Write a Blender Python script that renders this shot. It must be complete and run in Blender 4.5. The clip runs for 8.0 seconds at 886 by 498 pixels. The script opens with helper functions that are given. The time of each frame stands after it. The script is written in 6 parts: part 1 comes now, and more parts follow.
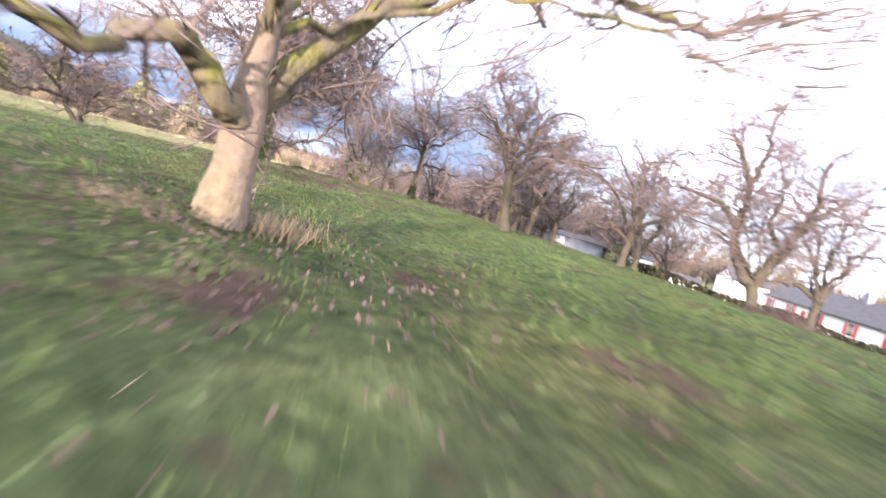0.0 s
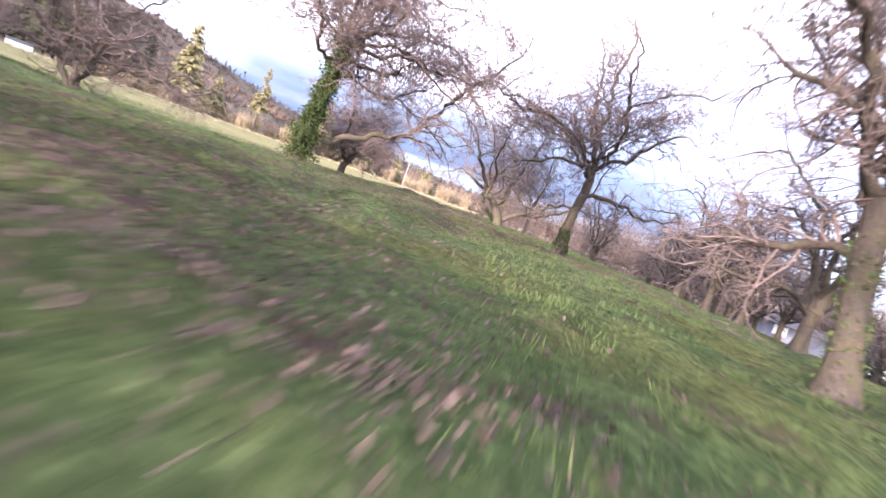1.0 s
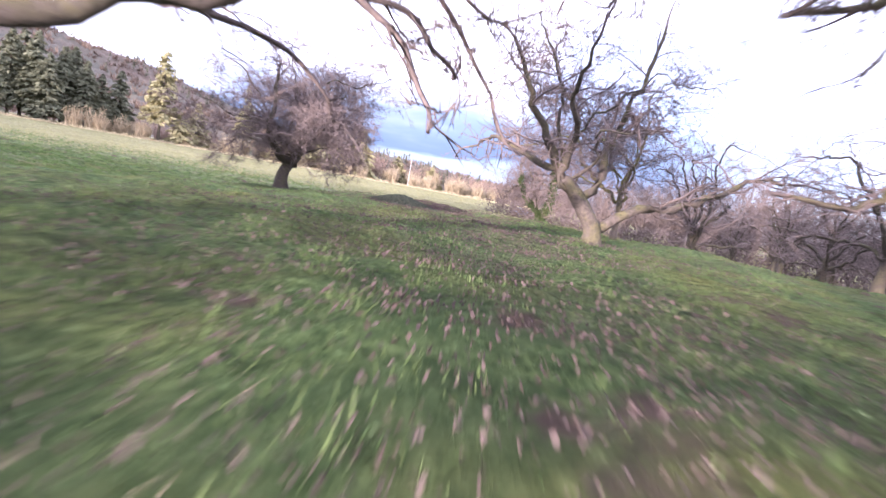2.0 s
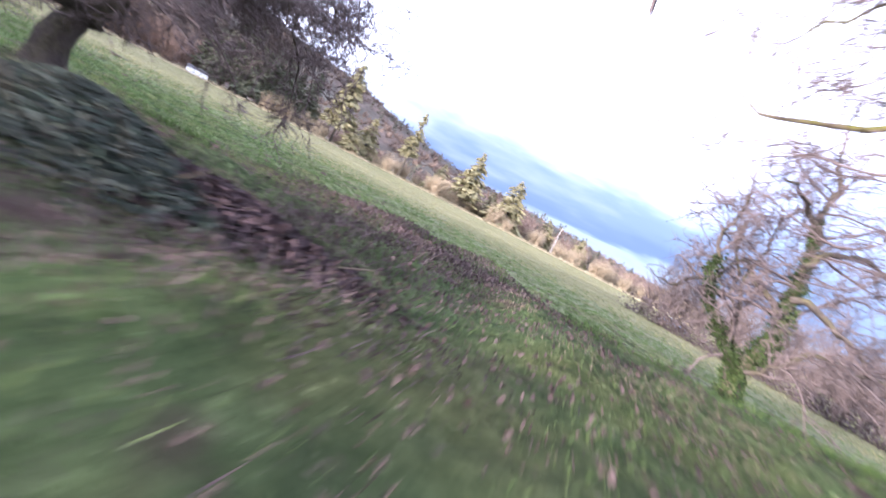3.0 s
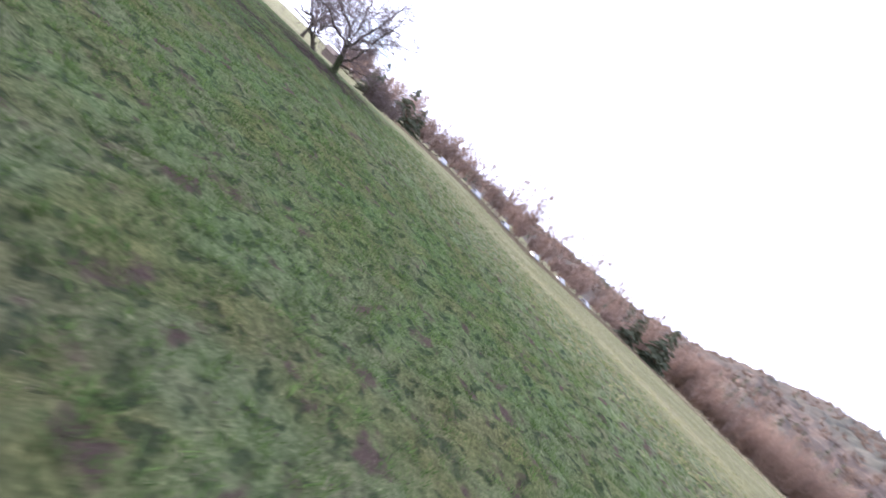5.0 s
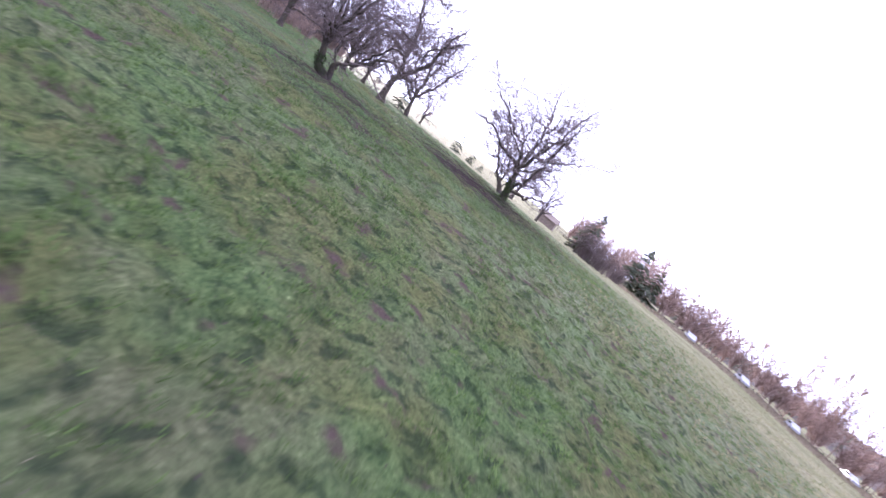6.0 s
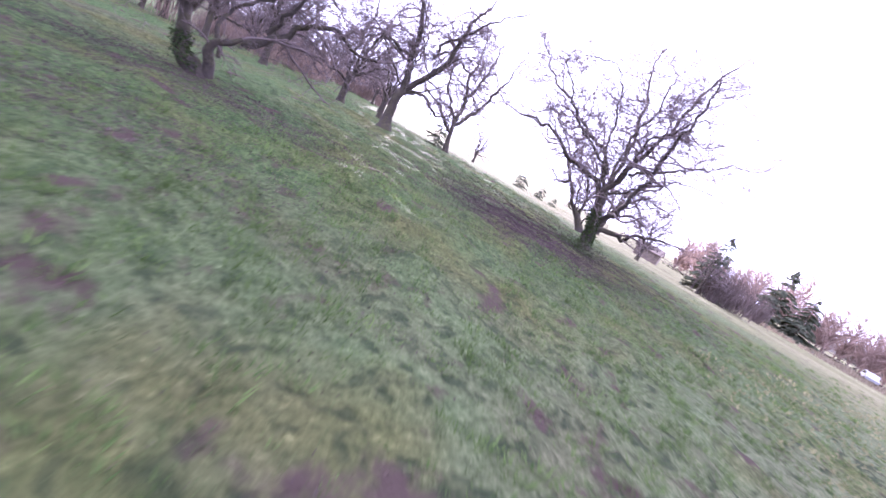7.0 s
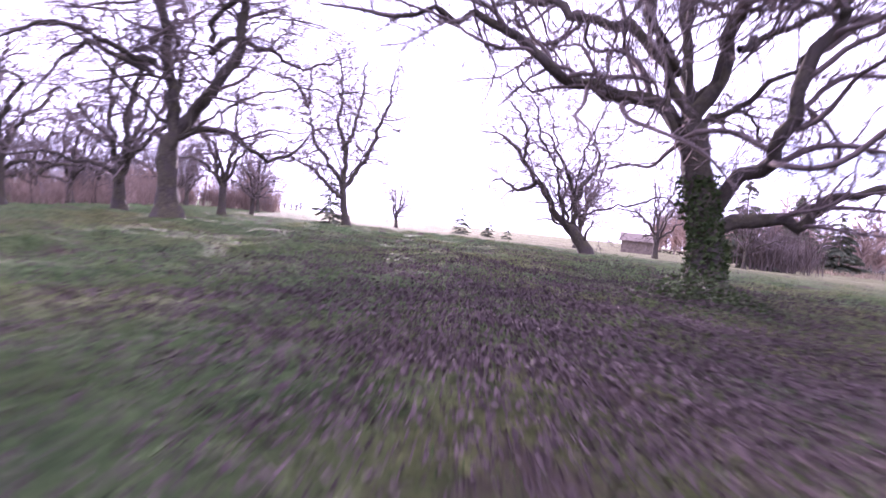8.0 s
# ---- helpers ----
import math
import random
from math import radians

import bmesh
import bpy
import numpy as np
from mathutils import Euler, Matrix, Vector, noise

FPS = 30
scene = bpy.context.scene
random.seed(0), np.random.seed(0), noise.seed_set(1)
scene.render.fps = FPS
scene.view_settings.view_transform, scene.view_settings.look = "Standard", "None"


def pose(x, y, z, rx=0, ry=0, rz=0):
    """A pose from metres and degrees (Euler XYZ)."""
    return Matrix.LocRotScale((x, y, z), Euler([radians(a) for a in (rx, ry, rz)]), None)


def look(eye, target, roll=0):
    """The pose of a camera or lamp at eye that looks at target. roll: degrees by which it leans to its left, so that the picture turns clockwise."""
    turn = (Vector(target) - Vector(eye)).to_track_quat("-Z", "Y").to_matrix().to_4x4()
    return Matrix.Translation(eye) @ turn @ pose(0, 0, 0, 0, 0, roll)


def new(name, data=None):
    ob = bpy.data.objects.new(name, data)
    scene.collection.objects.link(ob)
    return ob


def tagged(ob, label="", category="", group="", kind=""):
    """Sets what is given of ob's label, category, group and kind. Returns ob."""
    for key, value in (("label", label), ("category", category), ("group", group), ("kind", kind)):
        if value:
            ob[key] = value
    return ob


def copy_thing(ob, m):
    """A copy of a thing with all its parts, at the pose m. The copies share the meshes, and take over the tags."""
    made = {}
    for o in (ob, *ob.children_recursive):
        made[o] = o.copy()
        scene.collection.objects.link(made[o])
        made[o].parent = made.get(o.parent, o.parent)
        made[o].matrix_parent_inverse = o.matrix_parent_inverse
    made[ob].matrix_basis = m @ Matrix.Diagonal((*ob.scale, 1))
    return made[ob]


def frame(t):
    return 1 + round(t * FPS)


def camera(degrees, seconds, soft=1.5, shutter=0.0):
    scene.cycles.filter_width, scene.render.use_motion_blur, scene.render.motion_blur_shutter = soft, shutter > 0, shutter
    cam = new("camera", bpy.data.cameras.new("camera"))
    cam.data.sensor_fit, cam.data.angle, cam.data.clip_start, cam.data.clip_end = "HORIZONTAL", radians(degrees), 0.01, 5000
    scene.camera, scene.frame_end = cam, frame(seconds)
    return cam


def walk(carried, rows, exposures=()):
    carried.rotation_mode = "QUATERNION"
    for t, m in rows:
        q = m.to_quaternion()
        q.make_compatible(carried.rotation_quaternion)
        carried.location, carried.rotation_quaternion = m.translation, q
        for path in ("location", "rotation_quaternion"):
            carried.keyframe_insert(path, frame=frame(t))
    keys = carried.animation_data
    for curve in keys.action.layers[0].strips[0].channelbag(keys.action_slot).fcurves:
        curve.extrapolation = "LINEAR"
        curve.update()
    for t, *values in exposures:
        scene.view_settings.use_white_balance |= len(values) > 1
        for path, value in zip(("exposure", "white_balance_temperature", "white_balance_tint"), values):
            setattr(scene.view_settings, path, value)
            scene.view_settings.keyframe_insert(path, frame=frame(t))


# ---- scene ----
cam = camera(79.9, 8.0, soft=1.5, shutter=0.2)
PATH = [
    (0.0, pose(0.000, 0.000, 0.882, 84.65, -14.79, 0.48)),
    (0.1, pose(-0.188, 1.604, 0.819, 85.50, -17.17, 2.45)),
    (0.2, pose(-0.339, 3.098, 0.809, 86.02, -19.48, 4.57)),
    (0.3, pose(-0.359, 4.664, 0.837, 86.04, -21.39, 6.94)),
    (0.5, pose(-0.587, 7.615, 0.793, 85.84, -23.24, 10.38)),
    (1.0, pose(-0.612, 15.093, 0.905, 84.12, -20.06, 18.72)),
    (1.5, pose(-2.802, 22.390, 1.208, 83.97, -13.51, 20.72)),
    (1.7, pose(-4.259, 24.856, 1.163, 83.72, -11.70, 19.65)),
    (2.0, pose(-5.787, 29.052, 1.061, 83.10, -10.37, 19.66)),
    (2.3, pose(-6.768, 33.425, 0.984, 82.84, -11.36, 21.90)),
    (2.5, pose(-7.334, 36.360, 0.932, 83.12, -13.68, 24.79)),
    (2.8, pose(-8.278, 40.737, 0.854, 84.06, -20.18, 31.43)),
    (2.9, pose(-8.700, 42.142, 0.850, 84.48, -23.31, 34.32)),
    (3.0, pose(-9.170, 43.510, 0.864, 83.79, -26.73, 37.36)),
    (3.1, pose(-9.657, 44.883, 0.911, 83.59, -30.28, 40.46)),
    (3.2, pose(-10.152, 46.290, 0.964, 82.91, -34.96, 45.05)),
    (3.5, pose(-11.743, 50.479, 1.127, 80.31, -46.28, 60.54)),
    (4.0, pose(-14.975, 57.402, 0.457, 82.00, -51.00, 82.33)),
    (4.5, pose(-19.834, 62.822, 0.708, 83.89, -46.37, 98.51)),
    (4.7, pose(-22.246, 64.353, 1.073, 81.93, -44.74, 106.68)),
    (4.9, pose(-24.898, 65.692, 1.176, 80.57, -43.61, 115.35)),
    (5.2, pose(-29.177, 66.967, 1.136, 79.17, -42.55, 128.75)),
    (5.5, pose(-33.622, 66.829, 1.109, 78.16, -41.59, 141.05)),
    (5.8, pose(-37.677, 65.012, 1.136, 77.50, -40.09, 150.51)),
    (6.0, pose(-39.860, 63.002, 1.114, 77.29, -38.42, 154.23)),
    (6.5, pose(-44.686, 57.469, 1.224, 78.10, -32.64, 160.39)),
    (6.8, pose(-46.771, 53.731, 1.248, 76.98, -29.97, 162.25)),
    (7.0, pose(-47.987, 51.143, 1.227, 77.41, -28.61, 163.09)),
    (7.5, pose(-51.193, 44.568, 0.497, 80.50, -23.14, 162.20)),
    (7.8, pose(-53.143, 40.584, 0.482, 85.04, -13.12, 157.56)),
    (8.0, pose(-54.478, 38.093, 0.377, 87.36, -6.04, 155.04)),
]
walk(cam, PATH, [(0.0, 2.33, 6000, 16), (0.6, 2.35, 5950, 20), (1.6, 2.46, 5730, 26), (3.0, 2.22, 5300, 21), (4.0, 2.16, 5520, 14), (4.7, 1.95, 5480, 16), (6.2, 2.30, 5220, 34), (7.0, 2.57, 5200, 41), (7.5, 2.46, 5260, 43), (8.0, 2.16, 5400, 53)])


# ---- world and light ----
# angles to the left of the +y axis
SUN_AZ, SUN_EL = 166.5, 3.8
def heading(az, el=0.0):
    a, e = radians(az), radians(el)
    return Vector((-math.sin(a) * math.cos(e), math.cos(a) * math.cos(e), math.sin(e)))

world = bpy.data.worlds.new("sky")
scene.world = world
world.use_nodes = True
wn, wl = world.node_tree.nodes, world.node_tree.links
wn.clear()
sky = wn.new("ShaderNodeTexSky")
sky.sky_type, sky.sun_disc = "NISHITA", False
sky.sun_elevation, sky.sun_rotation = radians(SUN_EL), radians(-SUN_AZ)
sky.altitude, sky.air_density, sky.dust_density, sky.ozone_density = 100, 1.0, 0.4, 5.0
geo = wn.new("ShaderNodeTexCoord")
sep = wn.new("ShaderNodeSeparateXYZ")
wl.new(geo.outputs["Generated"], sep.inputs[0])
# cloud sheet laid on a flat ceiling: direction over height
dv = wn.new("ShaderNodeMath"); dv.operation = "ADD"; dv.inputs[1].default_value = 0.12
wl.new(sep.outputs["Z"], dv.inputs[0])
inv = wn.new("ShaderNodeMath"); inv.operation = "DIVIDE"; inv.inputs[0].default_value = 1.0
wl.new(dv.outputs[0], inv.inputs[1])
flat = wn.new("ShaderNodeVectorMath"); flat.operation = "SCALE"
wl.new(geo.outputs["Generated"], flat.inputs[0]); wl.new(inv.outputs[0], flat.inputs["Scale"])
cn = wn.new("ShaderNodeTexNoise")
cn.inputs["Scale"].default_value, cn.inputs["Detail"].default_value, cn.inputs["Roughness"].default_value = 0.9, 6.0, 0.5
wl.new(flat.outputs[0], cn.inputs["Vector"])
# the cloud sheet thins out low down on the side away from the sun
away = wn.new("ShaderNodeVectorMath"); away.operation = "DOT_PRODUCT"
away.inputs[1].default_value = heading(14.0)
wl.new(geo.outputs["Generated"], away.inputs[0])
thin = wn.new("ShaderNodeMapRange"); thin.inputs["From Min"].default_value, thin.inputs["From Max"].default_value = 0.58, 0.92
wl.new(away.outputs["Value"], thin.inputs["Value"])
low = wn.new("ShaderNodeMapRange"); low.inputs["From Min"].default_value, low.inputs["From Max"].default_value = 0.32, 0.08
wl.new(sep.outputs["Z"], low.inputs["Value"])
gap = wn.new("ShaderNodeMath"); gap.operation = "MULTIPLY"; wl.new(thin.outputs[0], gap.inputs[0]); wl.new(low.outputs[0], gap.inputs[1])
less0 = wn.new("ShaderNodeMath"); less0.operation = "MULTIPLY_ADD"; less0.inputs[1].default_value = -0.20
wl.new(gap.outputs[0], less0.inputs[0]); wl.new(cn.outputs["Fac"], less0.inputs[2])
# broken cloud with blue holes over the orchard side
east = wn.new("ShaderNodeVectorMath"); east.operation = "DOT_PRODUCT"; east.inputs[1].default_value = heading(-14.0, 14.0)
wl.new(geo.outputs["Generated"], east.inputs[0])
holes = wn.new("ShaderNodeMapRange"); holes.inputs["From Min"].default_value, holes.inputs["From Max"].default_value = 0.66, 0.93
wl.new(east.outputs["Value"], holes.inputs["Value"])
less = wn.new("ShaderNodeMath"); less.operation = "MULTIPLY_ADD"; less.inputs[1].default_value = -0.21
wl.new(holes.outputs[0], less.inputs[0]); wl.new(less0.outputs[0], less.inputs[2])
cr = wn.new("ShaderNodeValToRGB")
cr.color_ramp.elements[0].position, cr.color_ramp.elements[1].position = 0.22, 0.44
cr.color_ramp.elements[0].color = (0.40, 0.40, 0.40, 1)
wl.new(less.outputs[0], cr.inputs[0])
blue = wn.new("ShaderNodeVectorMath"); blue.operation = "SCALE"; blue.inputs["Scale"].default_value = 0.15
wl.new(sky.outputs[0], blue.inputs[0])
cloud = wn.new("ShaderNodeMix"); cloud.data_type = "RGBA"
cloud.inputs["B"].default_value = (1.02, 1.0, 1.06, 1)
wl.new(cr.outputs[0], cloud.inputs["Factor"]); wl.new(blue.outputs[0], cloud.inputs["A"])
# a slate-blue cloud bank hangs over the far hills, with a paler strip under it
toward = wn.new("ShaderNodeVectorMath"); toward.operation = "DOT_PRODUCT"; toward.inputs[1].default_value = heading(20.0)
wl.new(geo.outputs["Generated"], toward.inputs[0])
side = wn.new("ShaderNodeMapRange"); side.inputs["From Min"].default_value, side.inputs["From Max"].default_value = 0.80, 0.93
wl.new(toward.outputs["Value"], side.inputs["Value"])
ragged = wn.new("ShaderNodeMath"); ragged.operation = "MULTIPLY_ADD"; ragged.inputs[1].default_value = 0.10
wl.new(cn.outputs["Fac"], ragged.inputs[0]); wl.new(sep.outputs["Z"], ragged.inputs[2])
band = wn.new("ShaderNodeValToRGB"); band.color_ramp.interpolation = "EASE"
for pos, v in ((0.065, 0.80), (0.086, 0.55), (0.104, 1.0), (0.160, 0.85), (0.27, 0.0)):
    e = band.color_ramp.elements[0] if pos == 0.065 else (band.color_ramp.elements[-1] if pos == 0.27 else band.color_ramp.elements.new(pos))
    e.position, e.color = pos, (v, v, v, 1)
wl.new(ragged.outputs[0], band.inputs[0])
share = wn.new("ShaderNodeMath"); share.operation = "MULTIPLY"
wl.new(side.outputs[0], share.inputs[0]); wl.new(band.outputs[0], share.inputs[1])
bank = wn.new("ShaderNodeMix"); bank.data_type = "RGBA"; bank.inputs["B"].default_value = (0.125, 0.165, 0.245, 1)
wl.new(share.outputs[0], bank.inputs["Factor"]); wl.new(cloud.outputs["Result"], bank.inputs["A"])
bg = wn.new("ShaderNodeBackground"); bg.inputs["Strength"].default_value = 0.74
wl.new(bank.outputs["Result"], bg.inputs[0])
wo = wn.new("ShaderNodeOutputWorld"); wl.new(bg.outputs[0], wo.inputs[0])

sun = new("sun", bpy.data.lights.new("sun", "SUN"))
sun.data.energy, sun.data.angle, sun.data.color = 3.7, radians(1.5), (1.0, 0.84, 0.66)
sun.matrix_world = look((0, 0, 50), Vector((0, 0, 50)) - heading(SUN_AZ, SUN_EL))

# ---- materials ----
def material(name, rough=0.9):
    m = bpy.data.materials.new(name)
    m.use_nodes = True
    b = m.node_tree.nodes["Principled BSDF"]
    b.inputs["Roughness"].default_value = rough
    b.inputs["Specular IOR Level"].default_value = 0.25
    return m, m.node_tree.nodes, m.node_tree.links, b

def mixed(m, fac, a, b):
    n = m.node_tree.nodes.new("ShaderNodeMix"); n.data_type = "RGBA"
    for v, s in ((fac, "Factor"), (a, "A"), (b, "B")):
        if hasattr(v, "links") or hasattr(v, "is_linked"):
            m.node_tree.links.new(v, n.inputs[s])
        else:
            n.inputs[s].default_value = (*v, 1) if isinstance(v, tuple) else v
    return n.outputs["Result"]

def noised(m, scale, detail=4.0, lo=0.35, hi=0.65, vector=None, rough=0.55):
    nodes, links = m.node_tree.nodes, m.node_tree.links
    n = nodes.new("ShaderNodeTexNoise")
    n.inputs["Scale"].default_value, n.inputs["Detail"].default_value, n.inputs["Roughness"].default_value = scale, detail, rough
    if vector is None:
        g = nodes.new("ShaderNodeNewGeometry"); vector = g.outputs["Position"]
    links.new(vector, n.inputs["Vector"])
    r = nodes.new("ShaderNodeMapRange")
    r.inputs["From Min"].default_value, r.inputs["From Max"].default_value = lo, hi
    links.new(n.outputs["Fac"], r.inputs["Value"])
    return r.outputs[0]

def bumped(m, height, strength, distance):
    b = m.node_tree.nodes.new("ShaderNodeBump")
    b.inputs["Strength"].default_value, b.inputs["Distance"].default_value = strength, distance
    m.node_tree.links.new(height, b.inputs["Height"])
    m.node_tree.links.new(b.outputs[0], m.node_tree.nodes["Principled BSDF"].inputs["Normal"])

def grass_material():
    m, n, l, b = material("meadow_soil_and_turf", 1.0)
    b.inputs["Specular IOR Level"].default_value = 0.03
    big = noised(m, 0.09, 3, 0.38, 0.62)
    mid = noised(m, 0.5, 5, 0.40, 0.66)
    fine = noised(m, 15.0, 6, 0.36, 0.64, rough=0.68)
    c = mixed(m, fine, (0.051, 0.077, 0.029), (0.156, 0.206, 0.086))
    dry = mixed(m, fine, (0.074, 0.062, 0.041), (0.180, 0.154, 0.098))
    c = mixed(m, mixed(m, mid, (0.000, 0.000, 0.000), (0.780, 0.780, 0.780)), c, dry)
    c = mixed(m, big, c, mixed(m, fine, (0.049, 0.089, 0.029), (0.145, 0.211, 0.080)))
    g = n.new("ShaderNodeNewGeometry")
    # north of the orchard lies the lusher field, tan and mown farther out
    w = n.new("ShaderNodeVectorMath"); w.operation = "DOT_PRODUCT"; w.inputs[1].default_value = (-0.2647, 0.9643, 0)
    l.new(g.outputs["Position"], w.inputs[0])
    fld = n.new("ShaderNodeMapRange"); fld.inputs["From Min"].default_value, fld.inputs["From Max"].default_value = 53.0, 60.0
    l.new(w.outputs["Value"], fld.inputs["Value"])
    lush = mixed(m, fine, (0.057, 0.099, 0.034), (0.177, 0.243, 0.088))
    out = n.new("ShaderNodeVectorMath"); out.operation = "DISTANCE"; out.inputs[1].default_value = (-18, 54, -2)
    l.new(g.outputs["Position"], out.inputs[0])
    out2 = n.new("ShaderNodeVectorMath"); out2.operation = "DISTANCE"; out2.inputs[1].default_value = (-42, 56, -2)
    l.new(g.outputs["Position"], out2.inputs[0])
    nearest = n.new("ShaderNodeMath"); nearest.operation = "MINIMUM"
    l.new(out.outputs["Value"], nearest.inputs[0]); l.new(out2.outputs["Value"], nearest.inputs[1])
    # far sunlight and haze put into the turf colour: paler with distance
    paler_far = n.new("ShaderNodeMapRange"); paler_far.inputs["From Min"].default_value, paler_far.inputs["From Max"].default_value = 5.0, 20.0
    l.new(nearest.outputs[0], paler_far.inputs["Value"])
    lush = mixed(m, paler_far.outputs[0], lush, mixed(m, fine, (0.150, 0.176, 0.088), (0.288, 0.314, 0.172)))
    lush = mixed(m, mixed(m, mid, (0.000, 0.000, 0.000), (0.640, 0.640, 0.640)), lush, mixed(m, fine, (0.105, 0.088, 0.055), (0.230, 0.196, 0.126)))
    c = mixed(m, fld.outputs[0], c, lush)
    # yellowed grass in loose patches
    c = mixed(m, mixed(m, noised(m, 0.33, 5, 0.47, 0.64), (0.000, 0.000, 0.000), (0.650, 0.650, 0.650)), c, mixed(m, fine, (0.090, 0.086, 0.027), (0.220, 0.200, 0.070)))
    fm = n.new("ShaderNodeMapRange"); fm.inputs["From Min"].default_value, fm.inputs["From Max"].default_value = 28.0, 52.0
    l.new(nearest.outputs[0], fm.inputs["Value"])
    sx = n.new("ShaderNodeSeparateXYZ"); l.new(g.outputs["Position"], sx.inputs[0])
    west = n.new("ShaderNodeMapRange"); west.inputs["From Min"].default_value, west.inputs["From Max"].default_value = -66.0, -80.0
    l.new(sx.outputs["X"], west.inputs["Value"])
    either = n.new("ShaderNodeMath"); either.operation = "MAXIMUM"; l.new(fld.outputs[0], either.inputs[0]); l.new(west.outputs[0], either.inputs[1])
    tan = n.new("ShaderNodeMath"); tan.operation = "MULTIPLY"; l.new(fm.outputs[0], tan.inputs[0]); l.new(either.outputs[0], tan.inputs[1])
    k = n.new("ShaderNodeMath"); k.operation = "MULTIPLY"; k.inputs[1].default_value = 0.85; l.new(tan.outputs[0], k.inputs[0])
    c = mixed(m, k.outputs[0], c, mixed(m, big, (0.255, 0.240, 0.120), (0.360, 0.320, 0.185)))
    # shade between the paler tufts, painted in as dark green gaps
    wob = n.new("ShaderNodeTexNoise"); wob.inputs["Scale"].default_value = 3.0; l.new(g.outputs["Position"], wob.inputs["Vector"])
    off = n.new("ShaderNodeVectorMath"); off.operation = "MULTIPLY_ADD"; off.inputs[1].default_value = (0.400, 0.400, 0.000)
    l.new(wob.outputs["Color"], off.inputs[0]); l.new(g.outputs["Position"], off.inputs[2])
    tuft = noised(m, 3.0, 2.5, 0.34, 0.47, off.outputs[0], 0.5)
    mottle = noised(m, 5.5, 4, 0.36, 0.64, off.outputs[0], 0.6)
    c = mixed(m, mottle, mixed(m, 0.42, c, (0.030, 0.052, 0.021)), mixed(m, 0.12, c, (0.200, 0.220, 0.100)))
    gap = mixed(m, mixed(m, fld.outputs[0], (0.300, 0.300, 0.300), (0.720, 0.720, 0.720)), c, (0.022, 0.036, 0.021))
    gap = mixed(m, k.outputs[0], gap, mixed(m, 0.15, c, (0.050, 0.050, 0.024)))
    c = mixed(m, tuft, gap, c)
    soil = noised(m, 1.3, 5, 0.585, 0.68)
    c = mixed(m, soil, c, (0.098, 0.071, 0.058))
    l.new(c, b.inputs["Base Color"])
    hs = n.new("ShaderNodeMath"); hs.operation = "MULTIPLY_ADD"; hs.inputs[1].default_value = 3.0
    l.new(tuft, hs.inputs[0]); l.new(fine, hs.inputs[2])
    bumped(m, hs.outputs[0], 1.0, 0.05)
    return m

def bark_material(name, dark, light, moss):
    m, n, l, b = material(name)
    fine = noised(m, 14.0, 6, 0.3, 0.7)
    broad = noised(m, 2.2, 4, 0.35, 0.65)
    c = mixed(m, fine, dark, light)
    c = mixed(m, broad, c, tuple(v * 0.75 for v in light))
    if moss:
        g = n.new("ShaderNodeNewGeometry"); s = n.new("ShaderNodeSeparateXYZ"); l.new(g.outputs["Normal"], s.inputs[0])
        r = n.new("ShaderNodeMapRange"); r.inputs["From Min"].default_value, r.inputs["From Max"].default_value = -0.9, 0.45
        l.new(s.outputs["Z"], r.inputs["Value"])
        p = noised(m, 3.2, 6, 0.42, 0.58)
        q = n.new("ShaderNodeMath"); q.operation = "MULTIPLY"; l.new(r.outputs[0], q.inputs[0]); l.new(p, q.inputs[1])
        k = n.new("ShaderNodeMath"); k.operation = "MULTIPLY"; k.inputs[1].default_value = moss; l.new(q.outputs[0], k.inputs[0])
        c = mixed(m, k.outputs[0], c, mixed(m, fine, (0.055, 0.058, 0.012), (0.150, 0.140, 0.024)))
    l.new(c, b.inputs["Base Color"])
    bumped(m, fine, 0.7, 0.02)
    return m

def plain_material(name, a, bcol, scale=3.0, rough=0.85, bump=0.2):
    m, n, l, b = material(name, rough)
    f = noised(m, scale, 5, 0.3, 0.7)
    l.new(mixed(m, f, a, bcol), b.inputs["Base Color"])
    if bump:
        bumped(m, f, bump, 0.02)
    return m

def leafy_material(name, a, bcol, rough=0.85, through_light=0.0):
    m, n, l, b = material(name, rough)
    b.inputs["Specular IOR Level"].default_value = 0.12
    g = n.new("ShaderNodeNewGeometry")
    f = noised(m, 0.7, 3, 0.35, 0.65)
    c = mixed(m, g.outputs["Random Per Island"], a, bcol)
    c = mixed(m, f, c, tuple((x + y) * 0.32 for x, y in zip(a, bcol)))
    l.new(c, b.inputs["Base Color"])
    if through_light:
        t = n.new("ShaderNodeBsdfTranslucent"); l.new(c, t.inputs["Color"])
        mx = n.new("ShaderNodeMixShader"); mx.inputs[0].default_value = through_light
        l.new(b.outputs[0], mx.inputs[1]); l.new(t.outputs[0], mx.inputs[2])
        l.new(mx.outputs[0], n["Material Output"].inputs["Surface"])
    return m

TURF = grass_material()
BLADE = leafy_material("grass_blades", (0.054, 0.090, 0.030), (0.176, 0.224, 0.086), 0.85, 0.35)
STRAW = leafy_material("dry_grass_straw", (0.17, 0.135, 0.088), (0.36, 0.295, 0.205), 0.7, 0.3)
LITTER = leafy_material("fallen_walnut_leaves", (0.043, 0.031, 0.029), (0.132, 0.095, 0.088))
BARK = bark_material("walnut_bark", (0.036, 0.029, 0.025), (0.115, 0.092, 0.079), 0.40)
DARKBARK = bark_material("dark_walnut_bark", (0.028, 0.023, 0.020), (0.085, 0.068, 0.058), 0.25)
PALEBARK = bark_material("pale_walnut_bark", (0.098, 0.070, 0.054), (0.215, 0.162, 0.126), 0.30)
